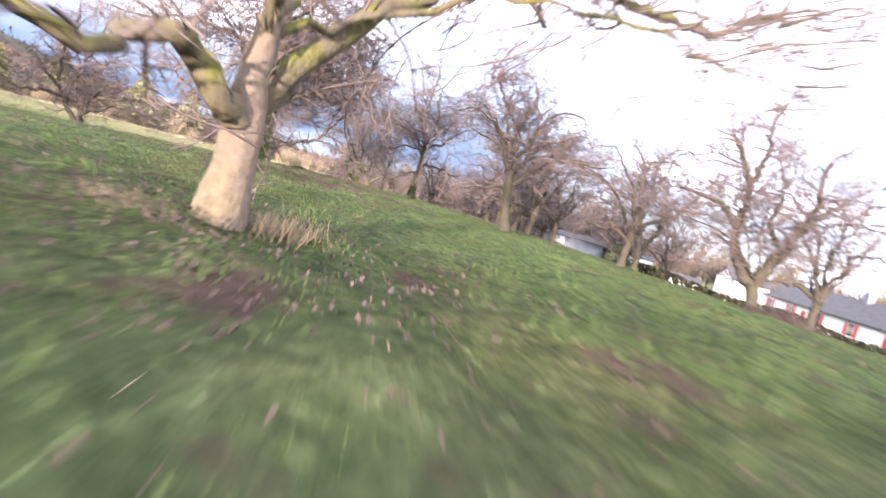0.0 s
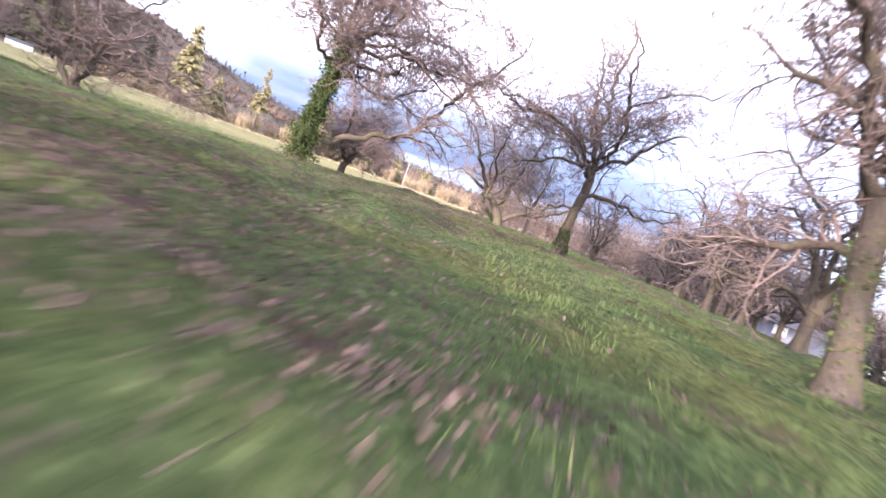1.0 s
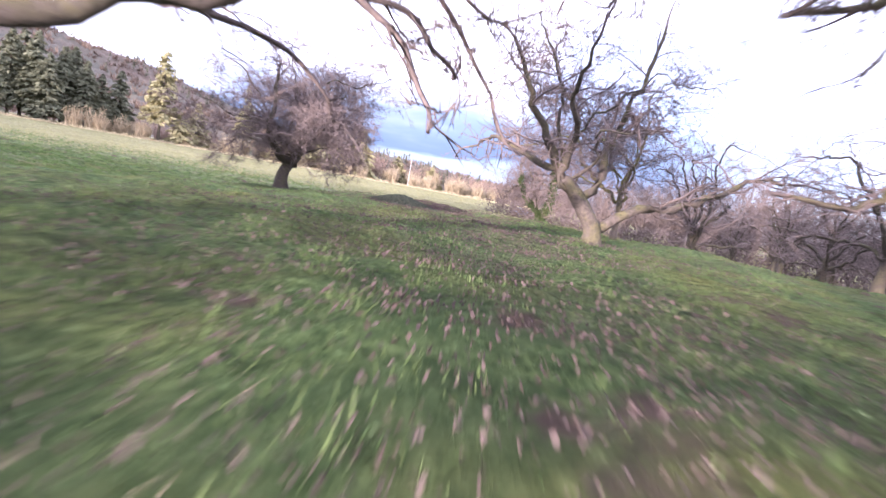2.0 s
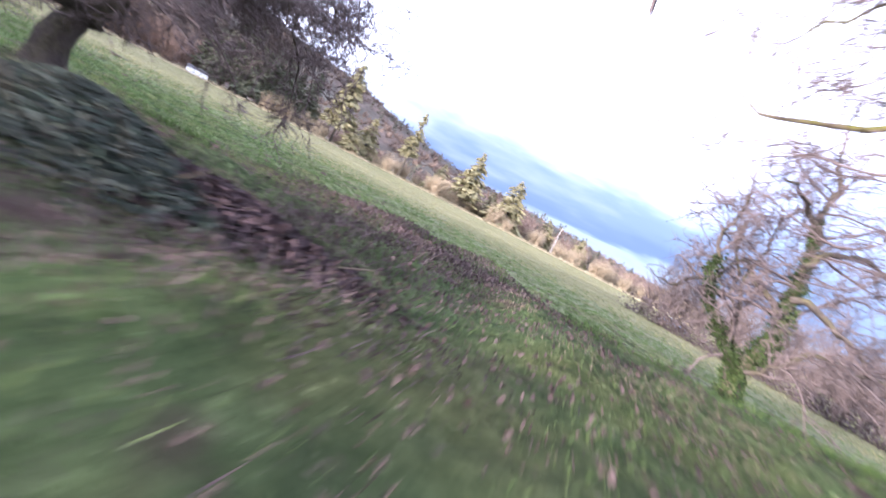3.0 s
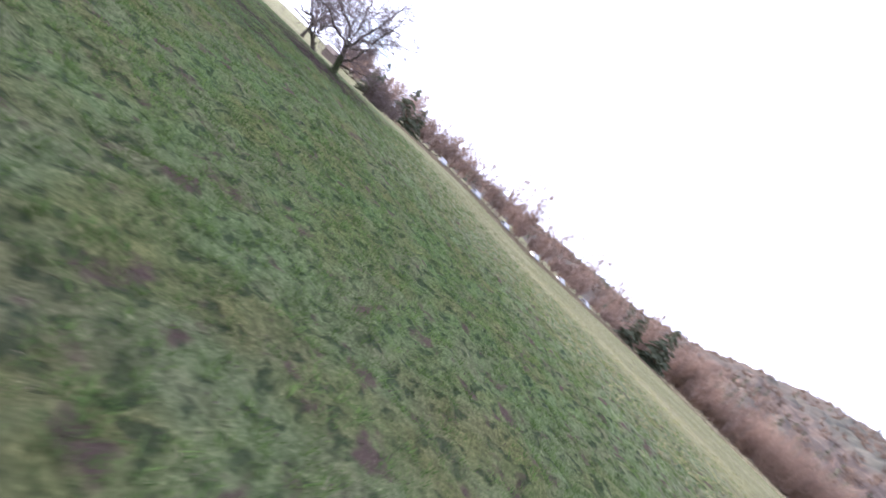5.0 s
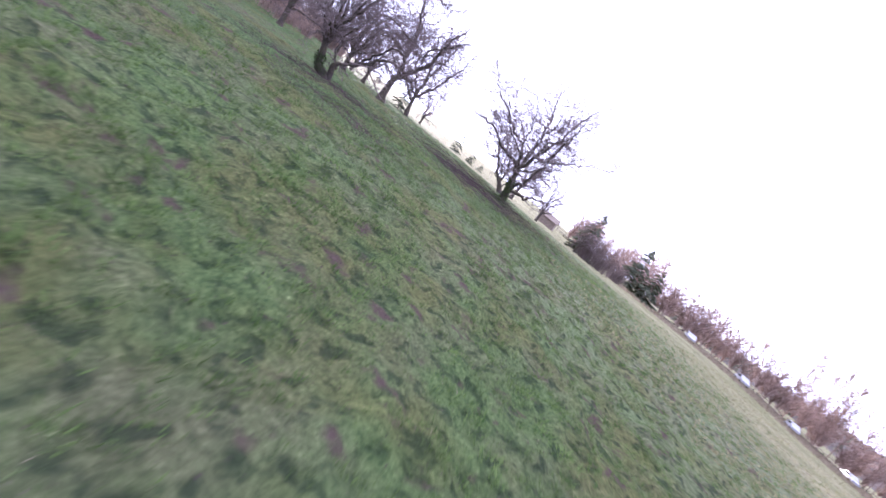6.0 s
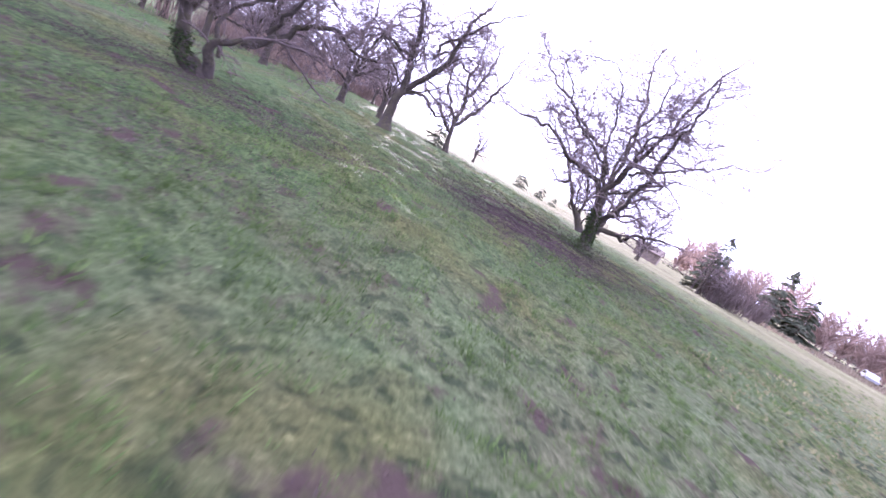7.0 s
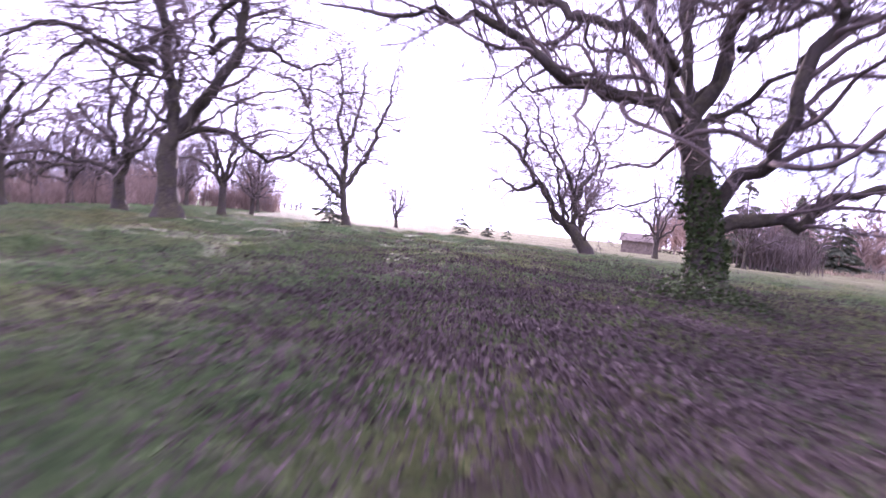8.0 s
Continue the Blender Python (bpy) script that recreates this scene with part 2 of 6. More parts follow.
TANBARK = bark_material("tan_walnut_bark", (0.056, 0.045, 0.037), (0.138, 0.110, 0.088), 0.40)
MOSSY = bark_material("mossy_walnut_bark", (0.058, 0.047, 0.031), (0.155, 0.124, 0.082), 1.0)
TWIG = bark_material("walnut_twigs", (0.082, 0.063, 0.059), (0.205, 0.157, 0.146), 0.0)
IVY = leafy_material("ivy_leaves", (0.020, 0.042, 0.016), (0.092, 0.120, 0.036), 0.7)
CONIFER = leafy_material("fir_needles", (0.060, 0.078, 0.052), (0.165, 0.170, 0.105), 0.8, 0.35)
# base colour raised to carry low sunlight on the far woods
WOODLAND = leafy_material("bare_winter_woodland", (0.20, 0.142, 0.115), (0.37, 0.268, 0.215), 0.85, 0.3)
def hill_material():
    m, n, l, b = material("wooded_hillside")
    b.inputs["Specular IOR Level"].default_value = 0.1
    patch = noised(m, 0.012, 4, 0.40, 0.60)
    crown = noised(m, 0.10, 3, 0.34, 0.66)
    twig = noised(m, 0.9, 4, 0.3, 0.7)
    bare = mixed(m, crown, (0.088, 0.067, 0.052), (0.145, 0.107, 0.081))
    fir = mixed(m, crown, (0.070, 0.070, 0.053), (0.115, 0.104, 0.080))
    c = mixed(m, patch, bare, fir)
    c = mixed(m, twig, mixed(m, 0.25, c, (0.08, 0.07, 0.07)), c)
    l.new(c, b.inputs["Base Color"])
    bumped(m, twig, 0.6, 0.8)
    return m
HILLWOOD = hill_material()
HILLBARE = leafy_material("hillside_bare_crowns", (0.115, 0.086, 0.066), (0.230, 0.168, 0.130), 0.85, 0.3)
HILLFIR = leafy_material("hillside_firs", (0.085, 0.088, 0.062), (0.150, 0.142, 0.100), 0.85, 0.3)
PAINT = plain_material("white_painted_boards", (0.72, 0.72, 0.72), (0.82, 0.82, 0.80), 2.0, 0.6)
ROOFING = plain_material("grey_roof_sheets", (0.050, 0.047, 0.052), (0.085, 0.080, 0.085), 1.5, 0.75)
SHEDWALL = plain_material("grey_shed_walls", (0.13, 0.14, 0.18), (0.19, 0.20, 0.25), 1.5, 0.6)
REDPAINT = plain_material("red_painted_doors", (0.35, 0.02, 0.02), (0.45, 0.04, 0.035), 2.0, 0.5)
DARKGLASS, _n, _l, _b = material("window_glass", 0.08)
_b.inputs["Base Color"].default_value = (0.02, 0.025, 0.03, 1); _b.inputs["Specular IOR Level"].default_value = 0.6
TIMBER = plain_material("weathered_timber", (0.13, 0.10, 0.075), (0.24, 0.19, 0.15), 4.0)

# ---- ground ----
def smooth(a, b, v):
    v = np.clip((v - a) / (b - a), 0, 1)
    return v * v * (3 - 2 * v)

def ground_z(x, y):
    """The orchard stands on a low swell; the field lies about two metres lower."""
    x, y = np.asarray(x, float), np.asarray(y, float)
    u = x + 0.15 * y
    z = 0.30 - 0.056 * np.clip(np.sqrt(u * u + 16) - 5.5, 0, None) * (u > 0) - 0.036 * np.clip(np.sqrt(u * u + 16) - 8.0, 0, 22) * (u <= 0)
    z = np.maximum(z - 0.025 * np.clip(u - 20, 0, None), -3.1)
    w = (y - 50 - (x + 10) * 0.2745) * 0.9643
    z = z - (np.maximum(z, -1.95) + 1.95) * smooth(-3.0, 19.0, w)
    z = z + 0.35 * np.exp(-((x + 66) ** 2 + (y - 22) ** 2) / 300)
    z = z - 1.2 * np.exp(-(x + 30) ** 2 / 128 - (y - 38) ** 2 / 392)
    # the old rows stand on ground that falls away to the east
    z = z - 0.10 * np.clip(x + 51, 0, 26) * smooth(16.0, 2.0, y) * smooth(-6.0, -16.0, x)
    z = z - 0.10 * np.clip(x + 51, 0, 14) * smooth(34.0, 16.0, y) * (1 - smooth(16.0, 2.0, y)) * smooth(-24.0, -34.0, x)
    near = np.exp(-((x + 25) ** 2 + (y - 30) ** 2) / 6000)
    z = z + near * (0.07 * np.sin(0.9 * x + 0.4 * y) * np.cos(0.55 * y - 0.3 * x) + 0.035 * np.sin(2.3 * x) * np.sin(2.6 * y + 0.7 * x))
    return z

def spaced(c, half, step, far, n):
    a = np.arange(-half, half + step / 2, step)
    g = half + (far - half) * (np.linspace(0, 1, n + 1)[1:] ** 3)
    return c + np.concatenate((-g[::-1], a, g))

def mesh_from(name, verts, faces, mat, smooth_shade=False):
    me = bpy.data.meshes.new(name)
    me.from_pydata([tuple(v) for v in verts] if not isinstance(verts, np.ndarray) else verts.tolist(), [], faces if not isinstance(faces, np.ndarray) else faces.tolist())
    me.materials.append(mat)
    if smooth_shade:
        me.polygons.foreach_set("use_smooth", np.ones(len(me.polygons), dtype=bool))
    me.update()
    return me

def lattice_noise(X, Y, cell, seed):
    rng = np.random.default_rng(seed)
    table = rng.random((256, 256))
    gx, gy = X / cell, Y / cell
    i, j = np.floor(gx).astype(int), np.floor(gy).astype(int)
    a, b = gx - i, gy - j
    a, b = a * a * (3 - 2 * a), b * b * (3 - 2 * b)
    at = lambda p, q: table[p % 256, q % 256]
    return (at(i, j) * (1 - a) + at(i + 1, j) * a) * (1 - b) + (at(i, j + 1) * (1 - a) + at(i + 1, j + 1) * a) * b

def tussock_z(X, Y):
    """Low mounds in the orchard turf, rounder hummocks with gaps between in the field."""
    low = np.clip(0.6 * lattice_noise(X, Y, 0.85, 3) + 0.4 * lattice_noise(X, Y, 0.42, 4) - 0.40, 0, 1)
    hum = np.clip(0.55 * lattice_noise(X + 0.1 * Y, Y, 0.62, 6) + 0.45 * lattice_noise(X, Y, 0.36, 7) - 0.30, 0, 1)
    k = smooth(4, 12, (Y - 50 - (X + 10) * 0.2745) * 0.9643)
    return 0.30 * low * (1 - k) + 0.42 * hum * k

def build_ground():
    xs, ys = spaced(-27, 42, 0.21, 3000, 60), spaced(35, 42, 0.21, 3000, 60)
    X, Y = np.meshgrid(xs, ys)
    inner = smooth(42.5, 39, np.maximum(np.abs(X + 27), np.abs(Y - 35)))
    v = np.stack((X, Y, ground_z(X, Y) + inner * (tussock_z(X, Y) - 0.03)), -1).reshape(-1, 3)
    nx, ny = len(xs), len(ys)
    i = (np.arange(ny - 1)[:, None] * nx + np.arange(nx - 1)).ravel()
    f = np.stack((i, i + 1, i + nx + 1, i + nx), -1)
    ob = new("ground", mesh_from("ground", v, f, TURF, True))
    return tagged(ob, "uneven green winter meadow turf with bare patches", "ground", kind="structure")
build_ground()

def part(name, mesh, parent, label=""):
    ob = new(name, mesh)
    ob.parent = parent
    if label:
        ob["label"] = label
    return ob

def empty_thing(name, x, y, label, category, group="", rz=0.0):
    ob = new(name)
    ob.empty_display_size = 0.2
    ob.matrix_world = pose(x, y, float(ground_z(x, y)), 0, 0, rz)
    return tagged(ob, label, category, group)

# ---- trees ----
class Tubes:
    def __init__(self, coarse=False):
        self.coarse = coarse
        self.v, self.f, self.n = [], [], 0
        self.fine, self.tips = [], None
        self.ring = {s: np.stack((np.cos(np.arange(s) * 2 * np.pi / s), np.sin(np.arange(s) * 2 * np.pi / s)), -1) for s in (3, 4, 5, 7, 12)}

    def add(self, pts, radii, sides, rough=0.0, rng=None):
        pts, radii = np.asarray(pts, float), np.asarray(radii, float)
        t = np.gradient(pts, axis=0)
        t /= np.linalg.norm(t, axis=1)[:, None] + 1e-9
        ref = np.array((0.31, 0.17, 0.93)) if abs(t[0][2]) < 0.8 else np.array((0.95, 0.21, 0.1))
        a = np.cross(t, ref); a /= np.linalg.norm(a, axis=1)[:, None] + 1e-9
        b = np.cross(t, a)
        rg = self.ring[sides]
        rr = radii[:, None, None] * np.ones((len(pts), sides, 1))
        if rough:
            rr = rr * (1 + rng.normal(0, rough, rr.shape))
        v = pts[:, None, :] + rr * (a[:, None, :] * rg[None, :, :1] + b[:, None, :] * rg[None, :, 1:])
        i = np.arange(len(pts) - 1)[:, None] * sides
        j = np.arange(sides)[None, :]
        k = (j + 1) % sides
        f = np.stack((i + j, i + k, i + sides + k, i + sides + j), -1).reshape(-1, 4) + self.n
        self.v.append(v.reshape(-1, 3)); self.f.append(f); self.n += len(pts) * sides

    def mesh(self, name, mat):
        f = np.concatenate(self.f)
        return mesh_from(name, np.concatenate(self.v), f if self.tips is None else f.tolist() + self.tips.tolist(), mat, True)

def curve_through(points, step, rng=None, wobble=0.0):
    """Catmull-Rom through a few points."""
    p = np.asarray(points, float)
    p = np.concatenate((2 * p[:1] - p[1:2], p, 2 * p[-1:] - p[-2:-1]))
    out = []
    for i in range(1, len(p) - 2):
        n = max(2, int(np.linalg.norm(p[i + 1] - p[i]) / step))
        for s in np.arange(n) / n:
            a, b, c, d = p[i - 1], p[i], p[i + 1], p[i + 2]
            out.append(0.5 * (2 * b + (c - a) * s + (2 * a - 5 * b + 4 * c - d) * s * s + (3 * b - a - 3 * c + d) * s ** 3))
    out.append(p[-2])
    out = np.array(out)
    if wobble:
        w = rng.normal(0, wobble, out.shape); w[0] = 0
        out = out + w
    return out

SIDES = (7, 4, 3)
SEG = (0.40, 0.17, 0.13)
KIDS = (3.4, 5.4, 10.0)
LIFT = (0.05, 0.015, -0.03)
def grow(buf, p, d, length, r, level, rng, lift=0.0, dense=1.0):
    """A crooked branch: its bend wanders, so that it curls instead of jittering."""
    n = max(2 if buf.coarse else 3, int(length / SEG[level] / (2.2 if buf.coarse else 1.0)))
    step = length / n
    pts, d = [p], d / np.linalg.norm(d)
    bend = rng.normal(0, 0.16, 3)
    for _ in range(n):
        bend = bend * 0.55 + rng.normal(0, 0.20 if level == 1 else 0.24, 3)
        d = d + bend
        d[2] += LIFT[level] + lift - 0.10 * d[2]
        d /= np.linalg.norm(d)
        pts.append(pts[-1] + d * step)
    pts = np.array(pts)
    buf.add(pts, np.linspace(r, max(r * 0.35, 0.005), n + 1) * (1.25 if buf.coarse else 1.0), 3 if buf.coarse else SIDES[level])
    if level == 2:
        buf.fine.append((pts, length, dense))
    else:
        sprout(buf, pts, r, level, rng, lift, dense)

def sprout(buf, pts, r, level, rng, lift, dense, first=0.18):
    """Side branches along a branch."""
    n = len(pts) - 1
    length = np.linalg.norm(np.diff(pts, axis=0), axis=1).sum()
    for _ in range(max(2, int(length * KIDS[level] * (0.66 if buf.coarse else 1.0) * dense * rng.uniform(0.8, 1.2)))):
        f = rng.uniform(first, 1.0) * n
        i = min(int(f), n - 1)
        p = pts[i] + (pts[i + 1] - pts[i]) * (f - i)
        t = pts[i + 1] - pts[i]; t = t / (np.linalg.norm(t) + 1e-9)
        q = rng.normal(0, 1, 3); q[2] += 0.30
        q = q - t * q.dot(t); q /= np.linalg.norm(q) + 1e-9
        a = rng.uniform(0.7, 1.35)
        share = f / n
        if level == 0:
            long = min(length * rng.uniform(0.22, 0.62) * (1.15 - 0.60 * share), 2.9)
        else:
            long = rng.uniform(0.30, 1.0) * (1.1 - 0.4 * share)
        rad = max(r * (1 - 0.7 * share) * 0.50, 0.008)
        cap = (0.018 + 0.012 * long, 0.017)[level]
        grow(buf, p, t * math.cos(a) + q * math.sin(a), max(long, 0.30), min(rad, cap), level + 1, rng, lift * 0.6, dense)

def twig_tips(buf, rng):
    """The finest twigs: many short three-sided spikes along the last branches."""
    P, D = [], []
    for pts, length, dense in buf.fine:
        k = max(3, int(length * KIDS[2] * dense * (0.32 if buf.coarse else 1.0)))
        f = rng.uniform(0.05, 1.0, k) * (len(pts) - 1)
        i = np.minimum(f.astype(int), len(pts) - 2)
        seg = pts[i + 1] - pts[i]
        P.append(pts[i] + seg * (f - i)[:, None])
        D.append(seg / (np.linalg.norm(seg, axis=1)[:, None] + 1e-9))
    P, D = np.concatenate(P), np.concatenate(D)
    n = len(P)
    d = D * 0.5 + rng.normal(0, 0.62, (n, 3)) + (0, 0, 0.02)
    d /= np.linalg.norm(d, axis=1)[:, None]
    a = np.cross(d, (0.37, 0.22, 0.9)); a /= np.linalg.norm(a, axis=1)[:, None] + 1e-9
    b = np.cross(d, a)
    r = 0.015 if buf.coarse else 0.008
    L = rng.uniform(0.10, 0.36, (n, 1)) * (1.6 if buf.coarse else 1.0)
    V = np.stack((P + a * r, P + (b * 0.87 - a * 0.5) * r, P - (b * 0.87 + a * 0.5) * r, P + d * L), 1).reshape(-1, 3)
    i = np.arange(n)[:, None] * 4 + buf.n
    F = np.concatenate((np.concatenate((i, i + 1, i + 3), 1), np.concatenate((i + 1, i + 2, i + 3), 1), np.concatenate((i + 2, i, i + 3), 1)))
    buf.v.append(V); buf.tips = F; buf.n += 4 * n

def leaf_quads(centres, size, rng, droop=0.0):
    n = len(centres)
    a = rng.normal(0, 1, (n, 3)); a /= np.linalg.norm(a, axis=1)[:, None]
    b = rng.normal(0, 1, (n, 3)); b -= a * (a * b).sum(1)[:, None]; b /= np.linalg.norm(b, axis=1)[:, None] + 1e-9
    s = size * rng.uniform(0.6, 1.4, (n, 1))
    c = np.cross(a, b)
    v = np.stack((centres - a * s, centres - b * s * 0.6 + c * s * 0.15, centres + a * s, centres + b * s * 0.6 + c * s * 0.15), 1).reshape(-1, 3)
    i = np.arange(n)[:, None] * 4
    return v, np.concatenate((i, i + 1, i + 2, i + 3), 1)

def ivy_mesh(pts, radii, count, rng, spread=0.09, size=0.036):
    count = int(count * 1.7)
    k = rng.uniform(0, len(pts) - 1.001, count); i = k.astype(int); f = (k - i)[:, None]
    c = pts[i] * (1 - f) + pts[i + 1] * f
    r = (radii[i] * (1 - f[:, 0]) + radii[i + 1] * f[:, 0])
    a = rng.uniform(0, 2 * np.pi, count)
    lump = np.clip(0.7 + 0.9 * np.sin(2 * a + k * 0.8) * np.sin(k * 0.55 + 1) + 0.3 * np.sin(5 * a - k), 0.05, 2)
    rr = r + spread * rng.uniform(0.0, 1.2, count) * lump
    c = c + np.stack((np.cos(a) * rr, np.sin(a) * rr, rng.normal(0, 0.05, count)), -1)
    v, fa = leaf_quads(c, size, rng)
    return mesh_from("ivy", v, fa, IVY)

def make_tree(x, y, label, trunk, limbs, seed, bark=BARK, dense=1.2, lift=0.0, ivy=None, group="orchard trees", rz=0.0, limb_bark=None, coarse=False, fill=None, climb=0):
    """trunk: (dx, dy, z, radius) rows; limbs: (start radius, points) with points from the tree's base."""
    rng = np.random.default_rng(seed)
    tree = empty_thing("walnut_tree", x, y, label, "tree", group, rz)
    t = np.array(trunk, float)
    tp = curve_through(t[:, :3], 0.16)
    h = np.linspace(0, 1, len(tp))
    tr = np.interp(tp[:, 2], t[:, 2], t[:, 3]) if np.all(np.diff(t[:, 2]) > 0) else np.interp(h, np.linspace(0, 1, len(t)), t[:, 3])
    tr = tr * (1 + 0.55 * np.exp(-np.clip(tp[:, 2], 0, None) / 0.16))
    tp[0][2] -= 0.25
    tr[-1] = 0.02
    tb = Tubes(); tb.add(tp, tr, 12, 0.06, rng)
    part("trunk", tb.mesh("trunk", bark), tree)
    crown = Tubes(coarse)
    if fill:
        top = t[-1]
        limbs = list(limbs) + [(q, [(px + top[0], py + top[1], pz) for px, py, pz in pts]) for q, pts in generic_limbs(rng, top[2], fill[1], fill[0], fill[2], fill[3] if len(fill) > 3 else min(0.075, top[3] * 0.5))]
    ivied = []
    for r0, pts in limbs:
        # root the limb inside the trunk
        x0, y0, z0 = pts[0]
        if 0.3 < z0 < tp[-1][2]:
            ax, ay = np.interp(z0 - 0.12, tp[:, 2], tp[:, 0]), np.interp(z0 - 0.12, tp[:, 2], tp[:, 1])
            if 0.02 < math.hypot(x0 - ax, y0 - ay) < 0.5:
                pts = [(ax, ay, z0 - 0.12)] + list(pts)
        lp = curve_through(pts, 0.22, rng, 0.022)
        bend = np.cumsum(rng.normal(0, 0.06, lp.shape), axis=0)
        lp = lp + bend - np.linspace(0, 1, len(lp))[:, None] * bend[-1]
        lr = r0 * np.linspace(1, 0.22, len(lp)) ** 0.9 + 0.006
        lb = Tubes(); lb.add(lp, lr, 7, 0.05, rng)
        part("limb", lb.mesh("limb", limb_bark or bark), tree)
        if climb and len(ivied) < climb:
            ivied.append(part("ivy", ivy_mesh(lp[:len(lp) * 3 // 4], lr[:len(lp) * 3 // 4], 2200, rng, 0.10), tree, "dark green climbing ivy"))
        sprout(crown, lp, r0, 0, rng, lift, dense, 0.22)
        grow(crown, lp[-1], lp[-1] - lp[-2], rng.uniform(0.8, 1.5), lr[-1], 1, rng, lift, dense)
    twig_tips(crown, rng)
    part("crown", crown.mesh("crown", TWIG), tree, "bare brown winter twigs")
    if ivy:
        keep = tp[:, 2] < ivy[0]
        part("ivy", ivy_mesh(tp[keep], tr[keep], ivy[1], rng, ivy[2]), tree, "green climbing ivy")
    return tree

def generic_limbs(rng, fork, spread, height, count=6, r=0.12):
    """Limbs that rise, bend outward and end on a rounded dome."""
    limbs = []
    a0 = rng.uniform(0, 6.28)
    order = rng.permutation(count)
    for i in range(count):
        a = a0 + i * 2.4 + rng.normal(0, 0.25)
        e = radians(2 + 76 * ((order[i] + 0.5) / count) ** 1.15 + rng.normal(0, 4))
        k = rng.uniform(0.8, 1.02)
        R, H = spread * math.cos(e) ** 0.65 * k, (height - fork) * math.sin(e) * k * 0.92 + 0.15
        c, s = math.cos(a), math.sin(a)
        z0 = fork * rng.uniform(0.82, 1.02)
        j = rng.normal(0, 0.09, (2, 2)) * spread
        limbs.append((r * rng.uniform(0.7, 1.1), [(0, 0, z0), (c * R * 0.26 + j[0][0] * 0.4, s * R * 0.26 + j[0][1] * 0.4, z0 + 0.44 * H + 0.30),
                      (c * R * 0.64 + j[1][0], s * R * 0.64 + j[1][1], z0 + 0.90 * H + 0.25), (c * R, s * R, z0 + 0.96 * H)]))
    return limbs

def generic_tree(x, y, seed, height=8.5, spread=4.5, fork=1.9, r=0.22, ivy=None, dense=1.0):
    rng = np.random.default_rng(seed + 900)
    lean = rng.normal(0, 0.12, 2)
    trunk = [(0, 0, 0, r), (lean[0] * 0.4, lean[1] * 0.4, fork * 0.5, r * 0.85), (lean[0], lean[1], fork, r * 0.8), (lean[0] * 1.4, lean[1] * 1.4, fork + 0.7, r * 0.5)]
    limbs = [(q, [(px + lean[0], py + lean[1], pz) for px, py, pz in pts]) for q, pts in generic_limbs(rng, fork, spread, height, rng.integers(7, 10), r * 0.5)]
    return make_tree(x, y, "old bare walnut tree standing in winter grass", trunk, limbs, seed, bark=DARKBARK, dense=dense, ivy=ivy, coarse=True)

# ---- the orchard: trees with a shape of their own ----
make_tree(-1.57, 3.81, "old walnut tree with mossy spreading limbs and pale trunk", [(0.00, 0.00, 0.00, 0.165), (0.02, 0.01, 0.41, 0.150), (0.03, 0.01, 0.66, 0.146), (0.02, 0.01, 0.90, 0.132), (0.02, 0.01, 1.10, 0.104), (0.05, 0.02, 1.39, 0.087), (0.08, 0.03, 1.68, 0.073)],
    [(0.105, [(0.00, -0.02, 0.84), (-0.10, -0.16, 0.97), (-0.23, -0.38, 0.99), (-0.35, -0.59, 0.98), (-0.47, -0.79, 0.97), (-0.58, -0.98, 0.97), (-0.67, -1.17, 0.97), (-0.77, -1.36, 0.97)]),
     (0.098, [(0.02, 0.01, 0.62), (0.16, 0.18, 0.96), (0.33, 0.40, 1.30), (0.56, 0.62, 1.66), (0.83, 0.86, 2.04), (1.16, 1.13, 2.31), (1.66, 1.46, 2.54), (2.23, 1.83, 2.80), (2.92, 2.24, 2.99), (3.69, 2.69, 3.27), (4.46, 3.14, 3.59), (5.08, 3.52, 4.05), (5.77, 3.93, 4.27)]),
     (0.059, [(0.07, 0.03, 1.56), (-0.11, 0.65, 2.09), (-0.33, 1.25, 2.71), (-0.47, 1.88, 3.56)]),
     (0.052, [(0.07, 0.03, 1.59), (0.06, -0.44, 1.66), (0.06, -0.90, 1.76), (0.17, -1.31, 1.81)]),
     (0.031, [(-0.10, -0.04, 0.84), (-0.46, 0.42, 0.94), (-0.83, 0.87, 1.13), (-1.17, 1.33, 1.38), (-1.59, 1.77, 1.63)])],
    11, bark=PALEBARK, limb_bark=MOSSY, dense=0.85, ivy=None, fill=(9.0, 5.0, 3))
